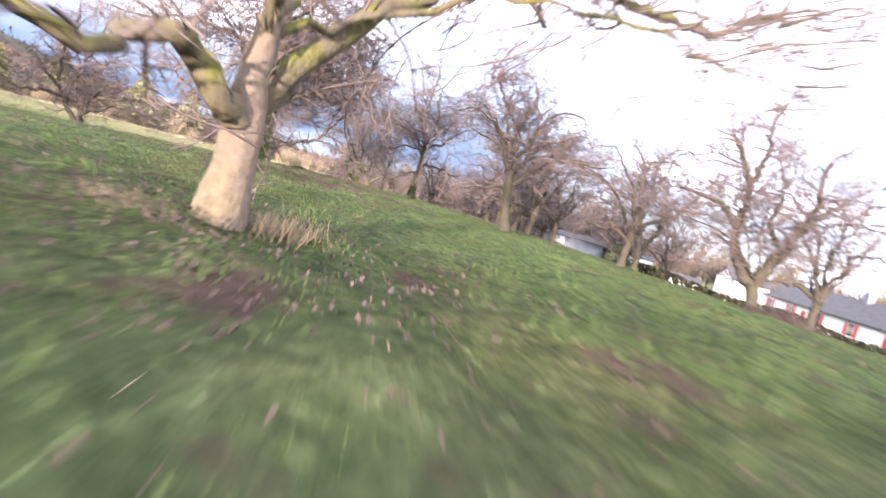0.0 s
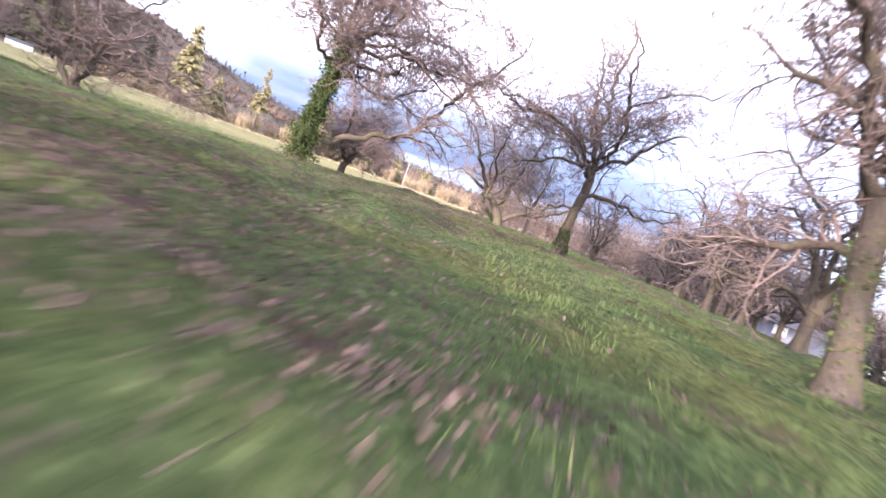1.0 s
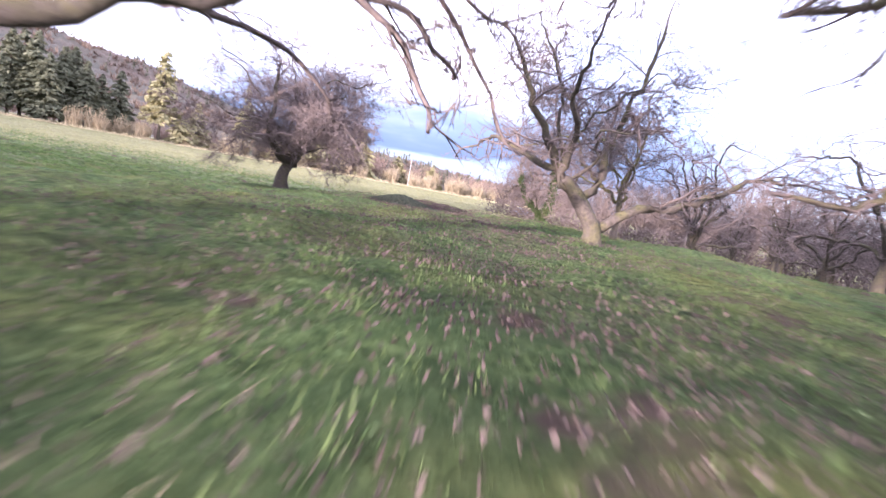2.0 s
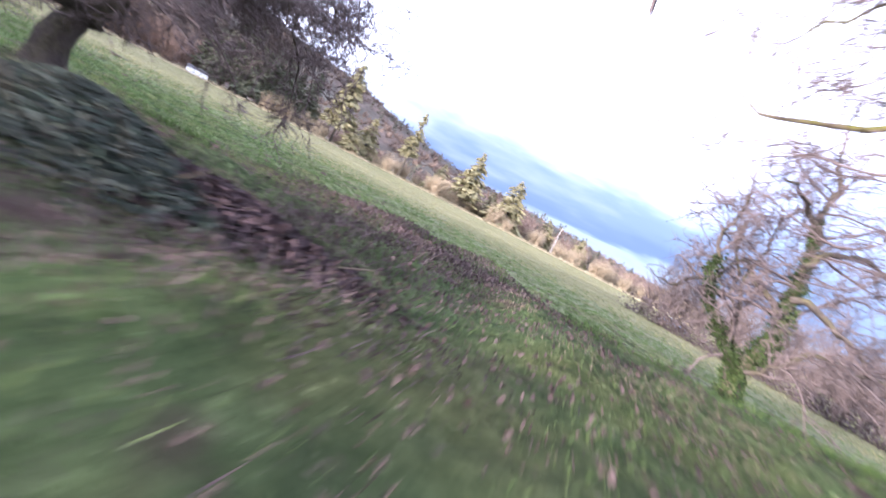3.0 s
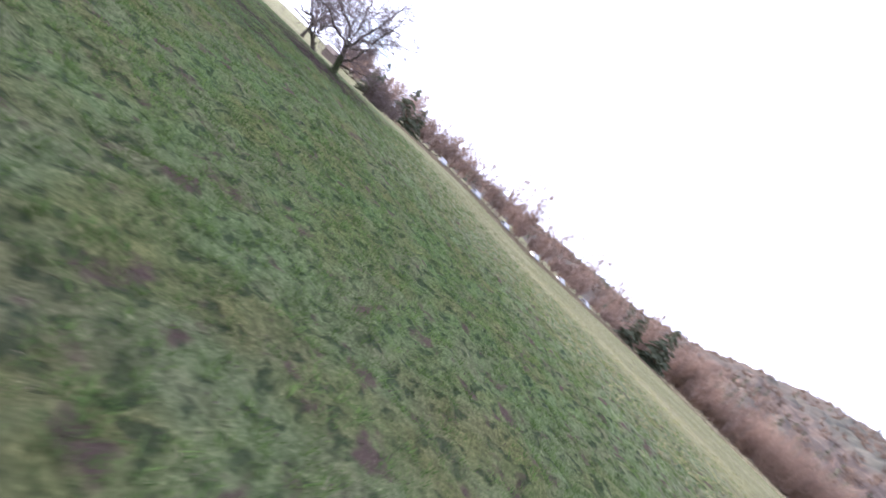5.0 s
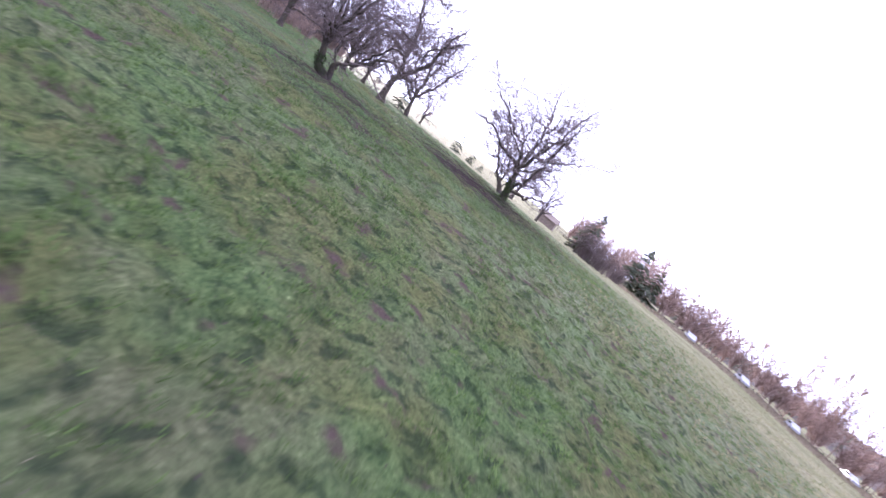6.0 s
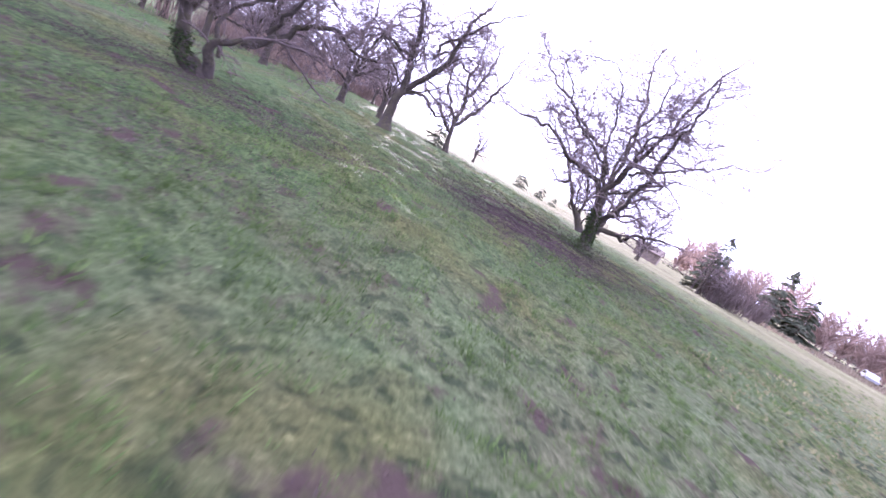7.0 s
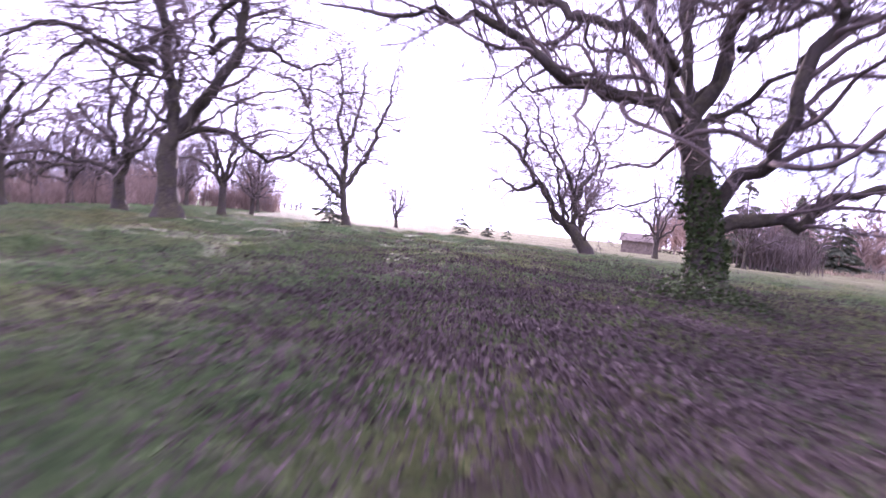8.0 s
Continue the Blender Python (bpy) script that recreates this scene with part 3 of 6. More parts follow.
make_tree(-6.35, 16.78, "leaning bare walnut tree with a hooked side limb", [(0.00, 0.00, 0.00, 0.207), (0.01, 0.01, 0.59, 0.180), (0.04, 0.03, 1.01, 0.171), (0.07, 0.05, 1.81, 0.144), (0.10, 0.07, 2.56, 0.126), (0.10, 0.06, 3.27, 0.108)],
    [(0.090, [(-0.01, -0.00, 0.98), (-0.24, -0.27, 1.14), (-0.52, -0.56, 1.13), (-0.72, -0.81, 1.10), (-0.84, -1.00, 1.24), (-0.84, -1.12, 1.55), (-1.04, -1.36, 1.72), (-1.23, -1.60, 1.83), (-1.40, -1.83, 2.17), (-1.78, -2.59, 3.16), (-2.40, -3.15, 4.16)]),
     (0.063, [(0.25, 0.16, 1.98), (0.40, 0.63, 2.41), (0.72, 1.21, 2.88), (1.26, 1.92, 3.57), (1.73, 2.60, 4.03)]),
     (0.072, [(0.07, 0.05, 2.09), (-0.54, 0.29, 2.60), (-0.98, 0.64, 3.32), (-1.35, 1.04, 4.14), (-1.73, 1.46, 5.22), (-2.35, 2.09, 6.30)]),
     (0.081, [(0.11, 0.07, 2.95), (0.58, -0.14, 3.34), (1.11, -0.31, 3.85), (1.61, -0.50, 4.11), (2.82, -1.02, 4.82), (3.79, -1.34, 5.54)]),
     (0.072, [(0.09, 0.06, 3.16), (-0.37, 0.15, 3.83), (-0.53, 0.43, 4.73), (-0.62, 0.70, 5.96), (-0.95, 1.18, 7.18)]),
     (0.054, [(0.07, 0.04, 2.26), (0.02, 0.72, 2.88), (0.01, 1.43, 3.69), (0.25, 2.28, 4.33), (0.82, 3.35, 4.34)]),
     (0.063, [(0.10, 0.07, 2.84), (0.37, 0.31, 3.94), (1.08, 0.83, 4.70), (1.96, 1.46, 4.63), (2.71, 2.01, 3.90), (3.22, 2.40, 2.92)]),
     (0.054, [(0.12, 0.08, 3.07), (0.87, -0.02, 4.14), (1.91, 0.07, 4.32), (2.88, 0.11, 3.62), (3.43, -0.11, 2.58)]),
     (0.054, [(0.11, 0.07, 2.95), (0.33, 0.68, 4.25), (0.94, 1.53, 4.56), (1.51, 2.36, 4.01), (1.76, 3.00, 3.25)])],
    12, bark=TANBARK, limb_bark=BARK, lift=-0.11, ivy=None, fill=(8.6, 5.2, 7))
make_tree(-11.11, 30.42, "walnut tree with its trunk wrapped in thick ivy", [(0.00, 0.00, 0.00, 0.229), (-0.00, -0.00, 0.71, 0.201), (0.04, 0.04, 1.39, 0.192), (0.10, 0.11, 2.19, 0.174), (0.19, 0.19, 2.94, 0.156), (0.26, 0.27, 3.67, 0.137), (0.33, 0.34, 4.46, 0.110)],
    [(0.110, [(0.16, 0.17, 0.94), (0.47, 0.41, 1.12), (0.83, 0.71, 1.45), (1.28, 1.09, 1.87), (1.67, 1.42, 2.20), (2.16, 1.85, 2.50), (2.65, 2.28, 2.94), (2.98, 2.54, 3.60), (3.39, 2.90, 4.33), (3.87, 3.32, 5.06), (4.59, 3.74, 5.96), (5.06, 4.36, 6.87)]),
     (0.082, [(0.31, 0.32, 3.80), (0.48, 0.82, 3.65), (0.81, 1.49, 3.71), (1.17, 2.17, 3.95), (1.34, 2.67, 4.43), (1.50, 3.16, 5.14)]),
     (0.073, [(0.26, 0.27, 3.57), (0.29, -0.47, 3.56), (0.34, -1.19, 3.71), (0.53, -1.75, 3.96), (1.01, -2.90, 4.62), (1.25, -3.85, 5.28)]),
     (0.082, [(0.34, 0.35, 4.36), (0.03, 1.19, 5.42), (-0.10, 2.20, 6.56), (-0.09, 2.89, 7.45), (-0.32, 3.78, 8.35)]),
     (0.073, [(0.33, 0.34, 4.46), (0.42, -0.26, 4.86), (0.73, -0.63, 5.42), (1.36, -1.33, 6.33), (1.74, -1.82, 7.24)]),
     (0.064, [(0.17, 0.17, 2.65), (-0.11, 1.11, 3.29), (-0.38, 2.06, 4.36), (-0.78, 2.87, 5.47), (-1.00, 3.45, 6.40), (-1.46, 4.23, 7.33)]),
     (0.064, [(0.33, 0.35, 4.14), (1.16, 0.83, 4.21), (2.03, 1.37, 4.64), (3.02, 2.02, 4.57), (3.96, 2.62, 4.56), (4.63, 2.95, 4.99)]),
     (0.064, [(0.34, 0.35, 4.36), (0.82, 1.42, 5.02), (1.57, 2.78, 5.61), (2.38, 4.19, 5.80), (3.26, 5.67, 5.35)]),
     (0.055, [(0.32, 0.33, 4.24), (1.76, 0.95, 4.64), (3.10, 1.48, 4.24), (4.13, 1.68, 3.68), (4.79, 1.50, 3.18)]),
     (0.055, [(0.28, 0.29, 3.47), (0.94, 1.14, 3.08), (1.52, 1.92, 3.17), (2.16, 2.76, 3.91), (2.64, 3.42, 4.84)])],
    13, bark=BARK, ivy=(4.3, 9000, 0.26), fill=(8.6, 5.2, 7))
make_tree(-18.27, 46.02, "crooked old walnut tree with drooping twigs beside brambles", [(0.00, 0.00, 0.00, 0.239), (-0.00, -0.00, 0.50, 0.215), (0.08, 0.15, 0.91, 0.191), (0.19, 0.36, 1.18, 0.175), (0.24, 0.46, 1.57, 0.143)],
    [(0.183, [(0.17, 0.33, 1.13), (0.08, -0.12, 1.21), (-0.00, -0.55, 1.34), (-0.05, -0.91, 1.59), (-0.03, -1.15, 1.99), (0.07, -1.24, 2.49), (0.33, -1.47, 3.22), (0.35, -1.50, 3.94)]),
     (0.057, [(0.21, 0.41, 1.33), (-0.22, 0.27, 1.84), (-0.66, 0.12, 2.35), (-1.06, 0.04, 2.90), (-1.49, -0.08, 3.33), (-1.88, -0.32, 3.86), (-2.52, -0.36, 4.39)]),
     (0.053, [(0.24, 0.45, 1.51), (0.39, 0.39, 2.09), (0.63, 0.50, 2.47), (0.99, 0.84, 2.83), (1.39, 1.26, 2.94), (1.72, 1.55, 2.71), (2.01, 1.75, 2.31)]),
     (0.048, [(0.24, 0.46, 1.57), (0.07, 0.55, 2.55), (0.13, 1.07, 3.58), (0.41, 2.01, 4.23), (0.71, 2.98, 4.05), (0.82, 3.61, 3.47)]),
     (0.035, [(-0.23, -0.44, 1.34), (0.19, 0.02, 2.41), (0.61, 0.47, 3.60), (1.11, 1.07, 4.29), (1.59, 1.64, 4.25), (2.20, 2.12, 4.66), (2.56, 2.79, 5.07)]),
     (0.039, [(0.22, 0.42, 1.44), (0.95, 0.31, 1.74), (1.70, 0.25, 1.76), (2.43, 0.15, 1.48)]),
     (0.035, [(0.19, 0.37, 1.31), (-0.86, 0.21, 1.60), (-2.01, -0.15, 1.48), (-3.01, -0.22, 0.93)]),
     (0.060, [(0.24, 0.46, 1.52), (0.00, 1.30, 2.90), (-0.40, 2.60, 3.90), (-0.90, 3.80, 3.90), (-1.30, 4.60, 3.20), (-1.50, 5.00, 2.30)]),
     (0.045, [(0.22, 0.42, 1.44), (0.50, 1.10, 2.40), (0.60, 1.90, 3.00), (0.40, 2.80, 2.90), (0.10, 3.40, 2.20), (0.00, 3.70, 1.50)]),
     (0.045, [(0.23, 0.44, 1.48), (0.20, 0.90, 2.60), (-0.50, 1.90, 3.60), (-1.20, 2.90, 3.90), (-1.80, 3.70, 3.40), (-2.10, 4.20, 2.50)])],
    14, bark=DARKBARK, dense=1.35, lift=-0.16, ivy=None, fill=(5.6, 4.8, 6, 0.04))
make_tree(-6.50, 42.60, "leaning walnut tree with a long low limb", [(0.00, 0.00, 0.00, 0.220), (-0.13, -0.02, 0.51, 0.203), (-0.53, -0.07, 1.06, 0.186), (-1.03, -0.13, 1.62, 0.152)],
    [(0.127, [(-0.98, -0.12, 1.54), (-1.49, -0.39, 2.17), (-1.91, -0.64, 2.81), (-2.20, -0.88, 3.64), (-2.62, -1.14, 4.52)]),
     (0.127, [(-0.57, -0.07, 1.05), (-0.35, 0.21, 2.16), (-0.03, 0.51, 3.11), (0.25, 0.81, 3.87), (0.50, 1.10, 4.73), (0.54, 1.36, 5.75)]),
     (0.135, [(0.03, 0.00, 0.36), (0.45, 0.19, 0.75), (1.27, 0.43, 1.16), (2.17, 0.68, 1.55), (2.97, 0.91, 1.95), (3.51, 1.12, 2.31), (4.22, 1.34, 2.33)]),
     (0.102, [(-0.90, -0.11, 1.46), (-0.78, -0.64, 2.55), (-0.83, -1.18, 3.52), (-0.63, -1.69, 4.46)]),
     (0.093, [(-1.14, -0.14, 1.69), (-2.22, 0.36, 2.03), (-3.26, 0.88, 2.31), (-4.03, 1.43, 2.03)])],
    15, bark=BARK, dense=0.80, ivy=None, fill=(7.2, 2.6, 3, 0.05))
make_tree(-9.86, 56.70, "forked walnut tree with ivy up its stems", [(0.00, 0.00, 0.00, 0.192), (-0.07, -0.00, 0.46, 0.182), (-0.18, -0.01, 0.93, 0.172)],
    [(0.096, [(-0.20, -0.01, 0.87), (-0.60, -0.11, 1.39), (-1.01, -0.21, 1.92), (-1.19, -0.30, 2.45), (-1.29, -0.39, 3.08), (-1.44, -0.48, 3.81), (-1.52, -0.56, 4.43)]),
     (0.153, [(-0.13, -0.01, 0.91), (-0.09, 0.09, 1.64), (-0.01, 0.18, 2.31), (0.04, 0.28, 2.90), (-0.03, 0.36, 3.63), (-0.15, 0.45, 4.48), (-0.31, 0.53, 5.39), (-0.53, 0.61, 6.15)]),
     (0.077, [(0.06, 0.00, 2.74), (0.61, -0.40, 2.67), (1.07, -0.80, 2.47), (1.54, -1.20, 2.15)]),
     (0.077, [(-0.02, -0.00, 3.37), (0.33, 0.50, 4.04), (0.81, 1.00, 4.23), (1.44, 1.52, 4.09)]),
     (0.067, [(0.01, 0.00, 2.38), (-0.48, 0.38, 2.92), (-0.88, 0.75, 3.21), (-1.29, 1.13, 2.93), (-1.66, 1.52, 2.48)]),
     (0.067, [(-0.10, -0.01, 3.99), (-0.51, -0.83, 4.38), (-0.91, -1.65, 4.59)]),
     (0.057, [(-1.14, -0.06, 2.23), (-1.72, 0.23, 2.40), (-2.15, 0.53, 2.08), (-2.63, 0.82, 2.04)])],
    16, bark=BARK, dense=1.1, ivy=(0.95, 900, 0.08), fill=(6.4, 4.2, 3, 0.06), climb=2)
make_tree(-2.43, 35.80, "bare walnut tree with ivy round the trunk foot", [(0.00, 0.00, 0.00, 0.220), (-0.04, 0.00, 0.79, 0.185), (0.00, -0.00, 1.69, 0.179), (0.11, -0.00, 2.52, 0.174), (0.09, -0.00, 3.25, 0.162), (-0.00, 0.00, 3.70, 0.127)],
    [(0.098, [(0.09, -0.00, 2.92), (-0.21, -0.25, 3.22), (-0.72, -0.49, 3.34), (-1.27, -0.73, 3.28), (-1.76, -0.98, 3.06), (-2.31, -1.22, 2.81)]),
     (0.093, [(-0.04, 0.00, 3.56), (-0.45, 0.27, 4.08), (-1.12, 0.54, 4.45), (-1.83, 0.82, 4.77), (-2.59, 1.10, 5.11), (-3.22, 1.37, 5.10)]),
     (0.104, [(0.02, -0.00, 3.61), (-0.04, 0.12, 4.44), (-0.07, 0.24, 5.32), (-0.19, 0.37, 6.20), (-0.28, 0.49, 7.15), (-0.26, 0.53, 8.24), (-0.48, 0.77, 9.32)]),
     (0.098, [(0.11, -0.00, 3.45), (0.56, -0.18, 3.82), (1.20, -0.35, 4.09), (1.61, -0.52, 4.66), (2.00, -0.70, 5.13), (2.51, -0.87, 5.26)]),
     (0.093, [(0.22, -0.01, 2.45), (0.85, 0.26, 2.71), (1.48, 0.54, 2.75), (2.10, 0.81, 2.43), (2.76, 1.08, 2.40), (3.47, 1.34, 2.62)]),
     (0.075, [(-0.06, 0.00, 4.41), (-0.56, 0.82, 5.37), (-0.76, 1.62, 6.61), (-1.23, 2.44, 7.79), (-1.46, 2.93, 8.65), (-1.92, 3.62, 9.51)]),
     (0.075, [(0.38, -0.01, 3.89), (0.64, -0.76, 4.68), (0.45, -1.51, 5.33), (0.42, -2.25, 5.68), (0.51, -3.35, 6.28), (0.35, -4.25, 6.89)]),
     (0.069, [(-0.11, 0.00, 1.80), (-0.76, -0.19, 1.54), (-1.34, -0.39, 1.28), (-1.91, -0.59, 1.25)])],
    17, bark=BARK, ivy=(1.1, 700, 0.05), dense=1.0, fill=(8.0, 7.0, 6))
make_tree(2.78, 23.50, "bare walnut tree with long arching side limb", [(0.00, 0.00, 0.00, 0.238), (-0.17, 0.04, 0.94, 0.196), (-0.33, 0.07, 1.94, 0.182), (-0.43, 0.09, 2.87, 0.168)],
    [(0.098, [(-0.44, 0.09, 2.86), (-1.01, -0.11, 3.48), (-1.68, -0.30, 3.78), (-2.25, -0.50, 3.86)]),
     (0.112, [(-0.43, 0.09, 2.95), (-0.54, 0.32, 3.99), (-0.38, 0.49, 4.88), (-0.14, 0.64, 5.81), (-0.21, 0.86, 6.73)]),
     (0.112, [(-0.42, 0.09, 2.99), (-0.07, -0.08, 3.79), (0.32, -0.26, 4.60), (0.79, -0.46, 5.34), (1.19, -0.65, 5.62), (1.72, -0.86, 5.55)]),
     (0.105, [(-0.26, 0.06, 2.23), (0.37, 0.15, 2.95), (1.19, 0.21, 3.56), (2.10, 0.24, 3.73), (3.05, 0.27, 3.76), (3.65, 0.37, 3.93)]),
     (0.091, [(-0.34, 0.07, 1.84), (-0.85, 0.72, 1.71), (-1.55, 1.42, 1.70), (-2.35, 2.13, 1.47)]),
     (0.077, [(-0.46, 0.10, 3.09), (-1.07, -0.43, 4.01), (-1.71, -0.94, 4.65), (-2.40, -1.45, 4.90)])],
    18, bark=DARKBARK, ivy=(2.2, 250, 0.04), fill=(8.0, 4.4, 5))
make_tree(12.16, 19.80, "twin-stemmed mossy walnut tree above the white house", [(0.00, 0.00, 0.00, 0.223), (-0.12, 0.07, 0.70, 0.214), (-0.20, 0.12, 1.16, 0.214)],
    [(0.236, [(-0.19, 0.12, 1.01), (-0.77, 0.36, 1.83), (-1.15, 0.48, 2.84), (-1.22, 0.41, 3.93), (-1.50, 0.47, 5.18), (-2.19, 0.78, 6.35)]),
     (0.255, [(-0.16, 0.10, 1.13), (0.26, -0.01, 2.10), (0.64, -0.09, 2.80), (0.88, -0.09, 3.74), (1.12, -0.09, 4.66), (1.17, 0.03, 6.07)]),
     (0.128, [(-1.04, 0.64, 2.86), (-1.89, 0.53, 3.54), (-2.86, 0.50, 3.72), (-3.83, 0.47, 3.91)]),
     (0.128, [(-1.19, 0.73, 4.39), (-0.70, 0.99, 5.65), (-0.62, 1.50, 7.08), (0.00, 1.69, 8.40)]),
     (0.117, [(0.72, -0.44, 3.82), (1.92, -0.24, 4.55), (2.95, 0.07, 5.47)]),
     (0.109, [(0.23, -0.14, 2.26), (-0.47, -0.21, 3.28), (-0.53, -0.67, 4.54), (-1.17, -0.79, 5.60)])],
    19, bark=DARKBARK, ivy=None, fill=(8.2, 4.6, 4, 0.04))
make_tree(14.56, 38.80, "slender bare walnut tree near the grey shed", [(0.00, 0.00, 0.00, 0.238), (-0.05, 0.02, 1.40, 0.210), (-0.29, 0.13, 2.98, 0.182), (-0.64, 0.28, 4.33, 0.168)],
    [(0.182, [(0.01, -0.01, 1.05), (1.02, -0.27, 2.75), (1.92, -0.49, 4.51), (2.81, -0.70, 6.17), (3.51, -0.83, 7.53)]),
     (0.154, [(-0.46, 0.20, 3.65), (-1.05, 0.11, 5.67), (-1.47, -0.06, 7.37), (-2.40, 0.00, 8.85)]),
     (0.154, [(-0.55, 0.24, 3.99), (-1.84, 1.27, 5.31), (-3.19, 2.33, 5.94), (-4.34, 3.29, 6.72)]),
     (0.140, [(-0.58, 0.25, 4.17), (-0.18, -0.38, 6.40), (-0.05, -0.91, 7.91), (0.42, -1.58, 9.12)]),
     (0.126, [(-0.23, 0.10, 2.44), (-1.11, 1.53, 2.86), (-1.90, 2.93, 2.37)])],
    20, bark=BARK, ivy=None, fill=(8.2, 4.8, 5, 0.05))
make_tree(-21.07, 30.10, "low twin-stemmed walnut tree at the field edge", [(0.00, 0.00, 0.00, 0.229), (-0.08, -0.07, 0.66, 0.208)],
    [(0.156, [(-0.09, -0.08, 0.31), (-0.54, -0.33, 0.97), (-0.91, -0.51, 1.77), (-1.49, -0.87, 2.40), (-2.01, -1.18, 3.19)]),
     (0.156, [(0.01, 0.01, 0.43), (0.25, 0.12, 1.42), (0.64, 0.37, 2.29), (1.09, 0.67, 2.74), (1.67, 1.08, 2.43), (2.28, 1.54, 1.91), (2.98, 2.06, 1.63)]),
     (0.104, [(-0.59, -0.53, 1.45), (-0.73, -0.09, 2.71), (-0.73, 0.49, 3.82), (-0.72, 1.08, 4.97), (-0.59, 1.39, 5.77), (-0.70, 1.89, 6.57)]),
     (0.104, [(-0.72, -0.65, 1.64), (-1.10, -1.58, 1.70), (-1.34, -2.38, 1.30), (-1.52, -3.11, 1.46)]),
     (0.094, [(0.27, 0.25, 1.62), (-0.11, 0.62, 2.92), (0.00, 1.44, 4.19), (0.28, 2.42, 5.02)]),
     (0.094, [(-1.03, -0.94, 2.26), (-0.59, -1.62, 3.48), (0.05, -2.12, 4.52), (0.61, -2.56, 5.23), (0.92, -2.80, 5.94)])],
    21, bark=BARK, ivy=None, fill=(6.6, 4.4, 3))
make_tree(-61.20, 32.80, "large dark walnut tree with ivy foot and low limb", [(0.00, 0.00, 0.00, 0.265), (0.01, -0.02, 0.63, 0.225), (0.08, -0.10, 1.11, 0.210), (0.16, -0.21, 1.68, 0.210), (0.24, -0.31, 2.25, 0.210), (0.27, -0.35, 2.56, 0.194)],
    [(0.125, [(0.27, -0.35, 2.46), (0.67, -0.50, 2.90), (1.02, -0.61, 3.05), (1.46, -0.82, 3.04), (1.90, -1.04, 3.02), (2.28, -1.17, 3.13), (2.66, -1.30, 3.37), (3.16, -1.60, 3.53), (3.73, -1.97, 3.66), (4.29, -2.34, 3.62)]),
     (0.096, [(0.29, -0.37, 2.54), (0.32, -0.82, 3.33), (0.44, -1.38, 3.97), (0.72, -2.16, 4.51), (1.22, -3.21, 5.05), (1.68, -4.20, 5.54), (2.48, -5.79, 6.53), (3.04, -7.18, 7.52)]),
     (0.088, [(0.27, -0.34, 2.54), (0.02, -0.80, 3.30), (-0.21, -1.28, 4.19), (-0.45, -1.76, 5.35), (-0.61, -2.33, 6.43), (-0.73, -3.26, 8.01), (-1.09, -3.99, 9.59)]),
     (0.118, [(0.24, -0.31, 2.54), (0.02, -0.12, 2.96), (-0.11, -0.07, 3.50), (-0.23, -0.02, 4.08), (-0.32, -0.00, 4.74), (-0.48, 0.09, 5.39), (-0.79, 0.26, 7.12), (-1.33, 0.62, 8.85)]),
     (0.118, [(0.03, -0.04, 1.02), (0.10, 0.07, 1.60), (0.11, 0.24, 1.84), (0.01, 0.57, 1.95), (0.08, 0.67, 2.29), (0.10, 0.85, 2.77), (0.08, 1.06, 3.22), (0.08, 1.26, 3.64), (0.12, 1.39, 4.01), (0.46, 1.90, 5.70), (0.57, 2.60, 7.38)]),
     (0.118, [(0.01, -0.01, 0.71), (-0.28, 0.16, 1.03), (-0.59, 0.36, 1.10), (-0.89, 0.55, 1.03), (-1.15, 0.68, 1.20), (-1.40, 0.81, 1.47), (-1.68, 0.97, 1.60), (-2.02, 1.21, 1.68), (-2.35, 1.43, 1.88)]),
     (0.059, [(-0.01, 0.01, 3.46), (-0.90, -0.07, 4.02), (-1.88, -0.03, 4.34), (-2.88, 0.04, 4.84), (-4.37, 0.05, 5.83), (-6.09, 0.25, 6.82)]),
     (0.056, [(0.48, -0.61, 3.17), (1.58, 0.07, 3.37), (2.73, 0.67, 3.41), (4.45, 1.40, 4.40), (5.93, 2.33, 5.39)])],
    22, bark=DARKBARK, dense=1.0, ivy=(1.7, 1700, 0.06), fill=(9.0, 5.4, 5, 0.06))
make_tree(-46.25, 35.50, "twin-trunked walnut tree with an arching low limb", [(0.00, 0.00, 0.00, 0.215), (0.63, 0.07, 0.38, 0.191), (0.80, 0.09, 1.04, 0.167), (0.97, 0.11, 1.69, 0.143)],
    [(0.172, [(-0.22, -0.02, 0.03), (-0.17, 0.14, 0.52), (-0.23, 0.30, 0.95), (-0.59, 0.42, 1.35)]),
     (0.112, [(-0.50, -0.06, 1.28), (-1.04, -0.05, 1.81), (-1.81, -0.07, 2.38), (-2.59, -0.09, 2.64), (-3.32, -0.11, 2.54), (-3.89, -0.11, 2.57)]),
     (0.076, [(0.94, 0.10, 1.56), (0.57, -0.26, 2.26), (0.08, -0.63, 2.76), (-0.60, -1.03, 2.90)]),
     (0.076, [(0.92, 0.10, 1.42), (1.38, 0.72, 1.66), (1.78, 1.32, 1.48)]),
     (0.076, [(0.95, 0.11, 1.63), (1.18, -0.11, 2.46), (1.27, -0.34, 3.31), (1.52, -0.78, 4.56), (1.53, -1.02, 5.80)]),
     (0.061, [(-0.13, -0.01, 0.74), (0.03, -0.64, 1.53), (-0.18, -1.31, 2.35), (-0.81, -2.02, 3.13), (-1.35, -2.88, 3.96), (-2.13, -3.53, 4.78)]),
     (0.061, [(-0.97, -0.11, 1.77), (-1.14, 0.41, 2.47), (-1.70, 0.88, 3.22), (-2.27, 1.36, 3.22)])],
    23, bark=DARKBARK, ivy=(0.9, 700, 0.07), fill=(8.8, 5.4, 7))
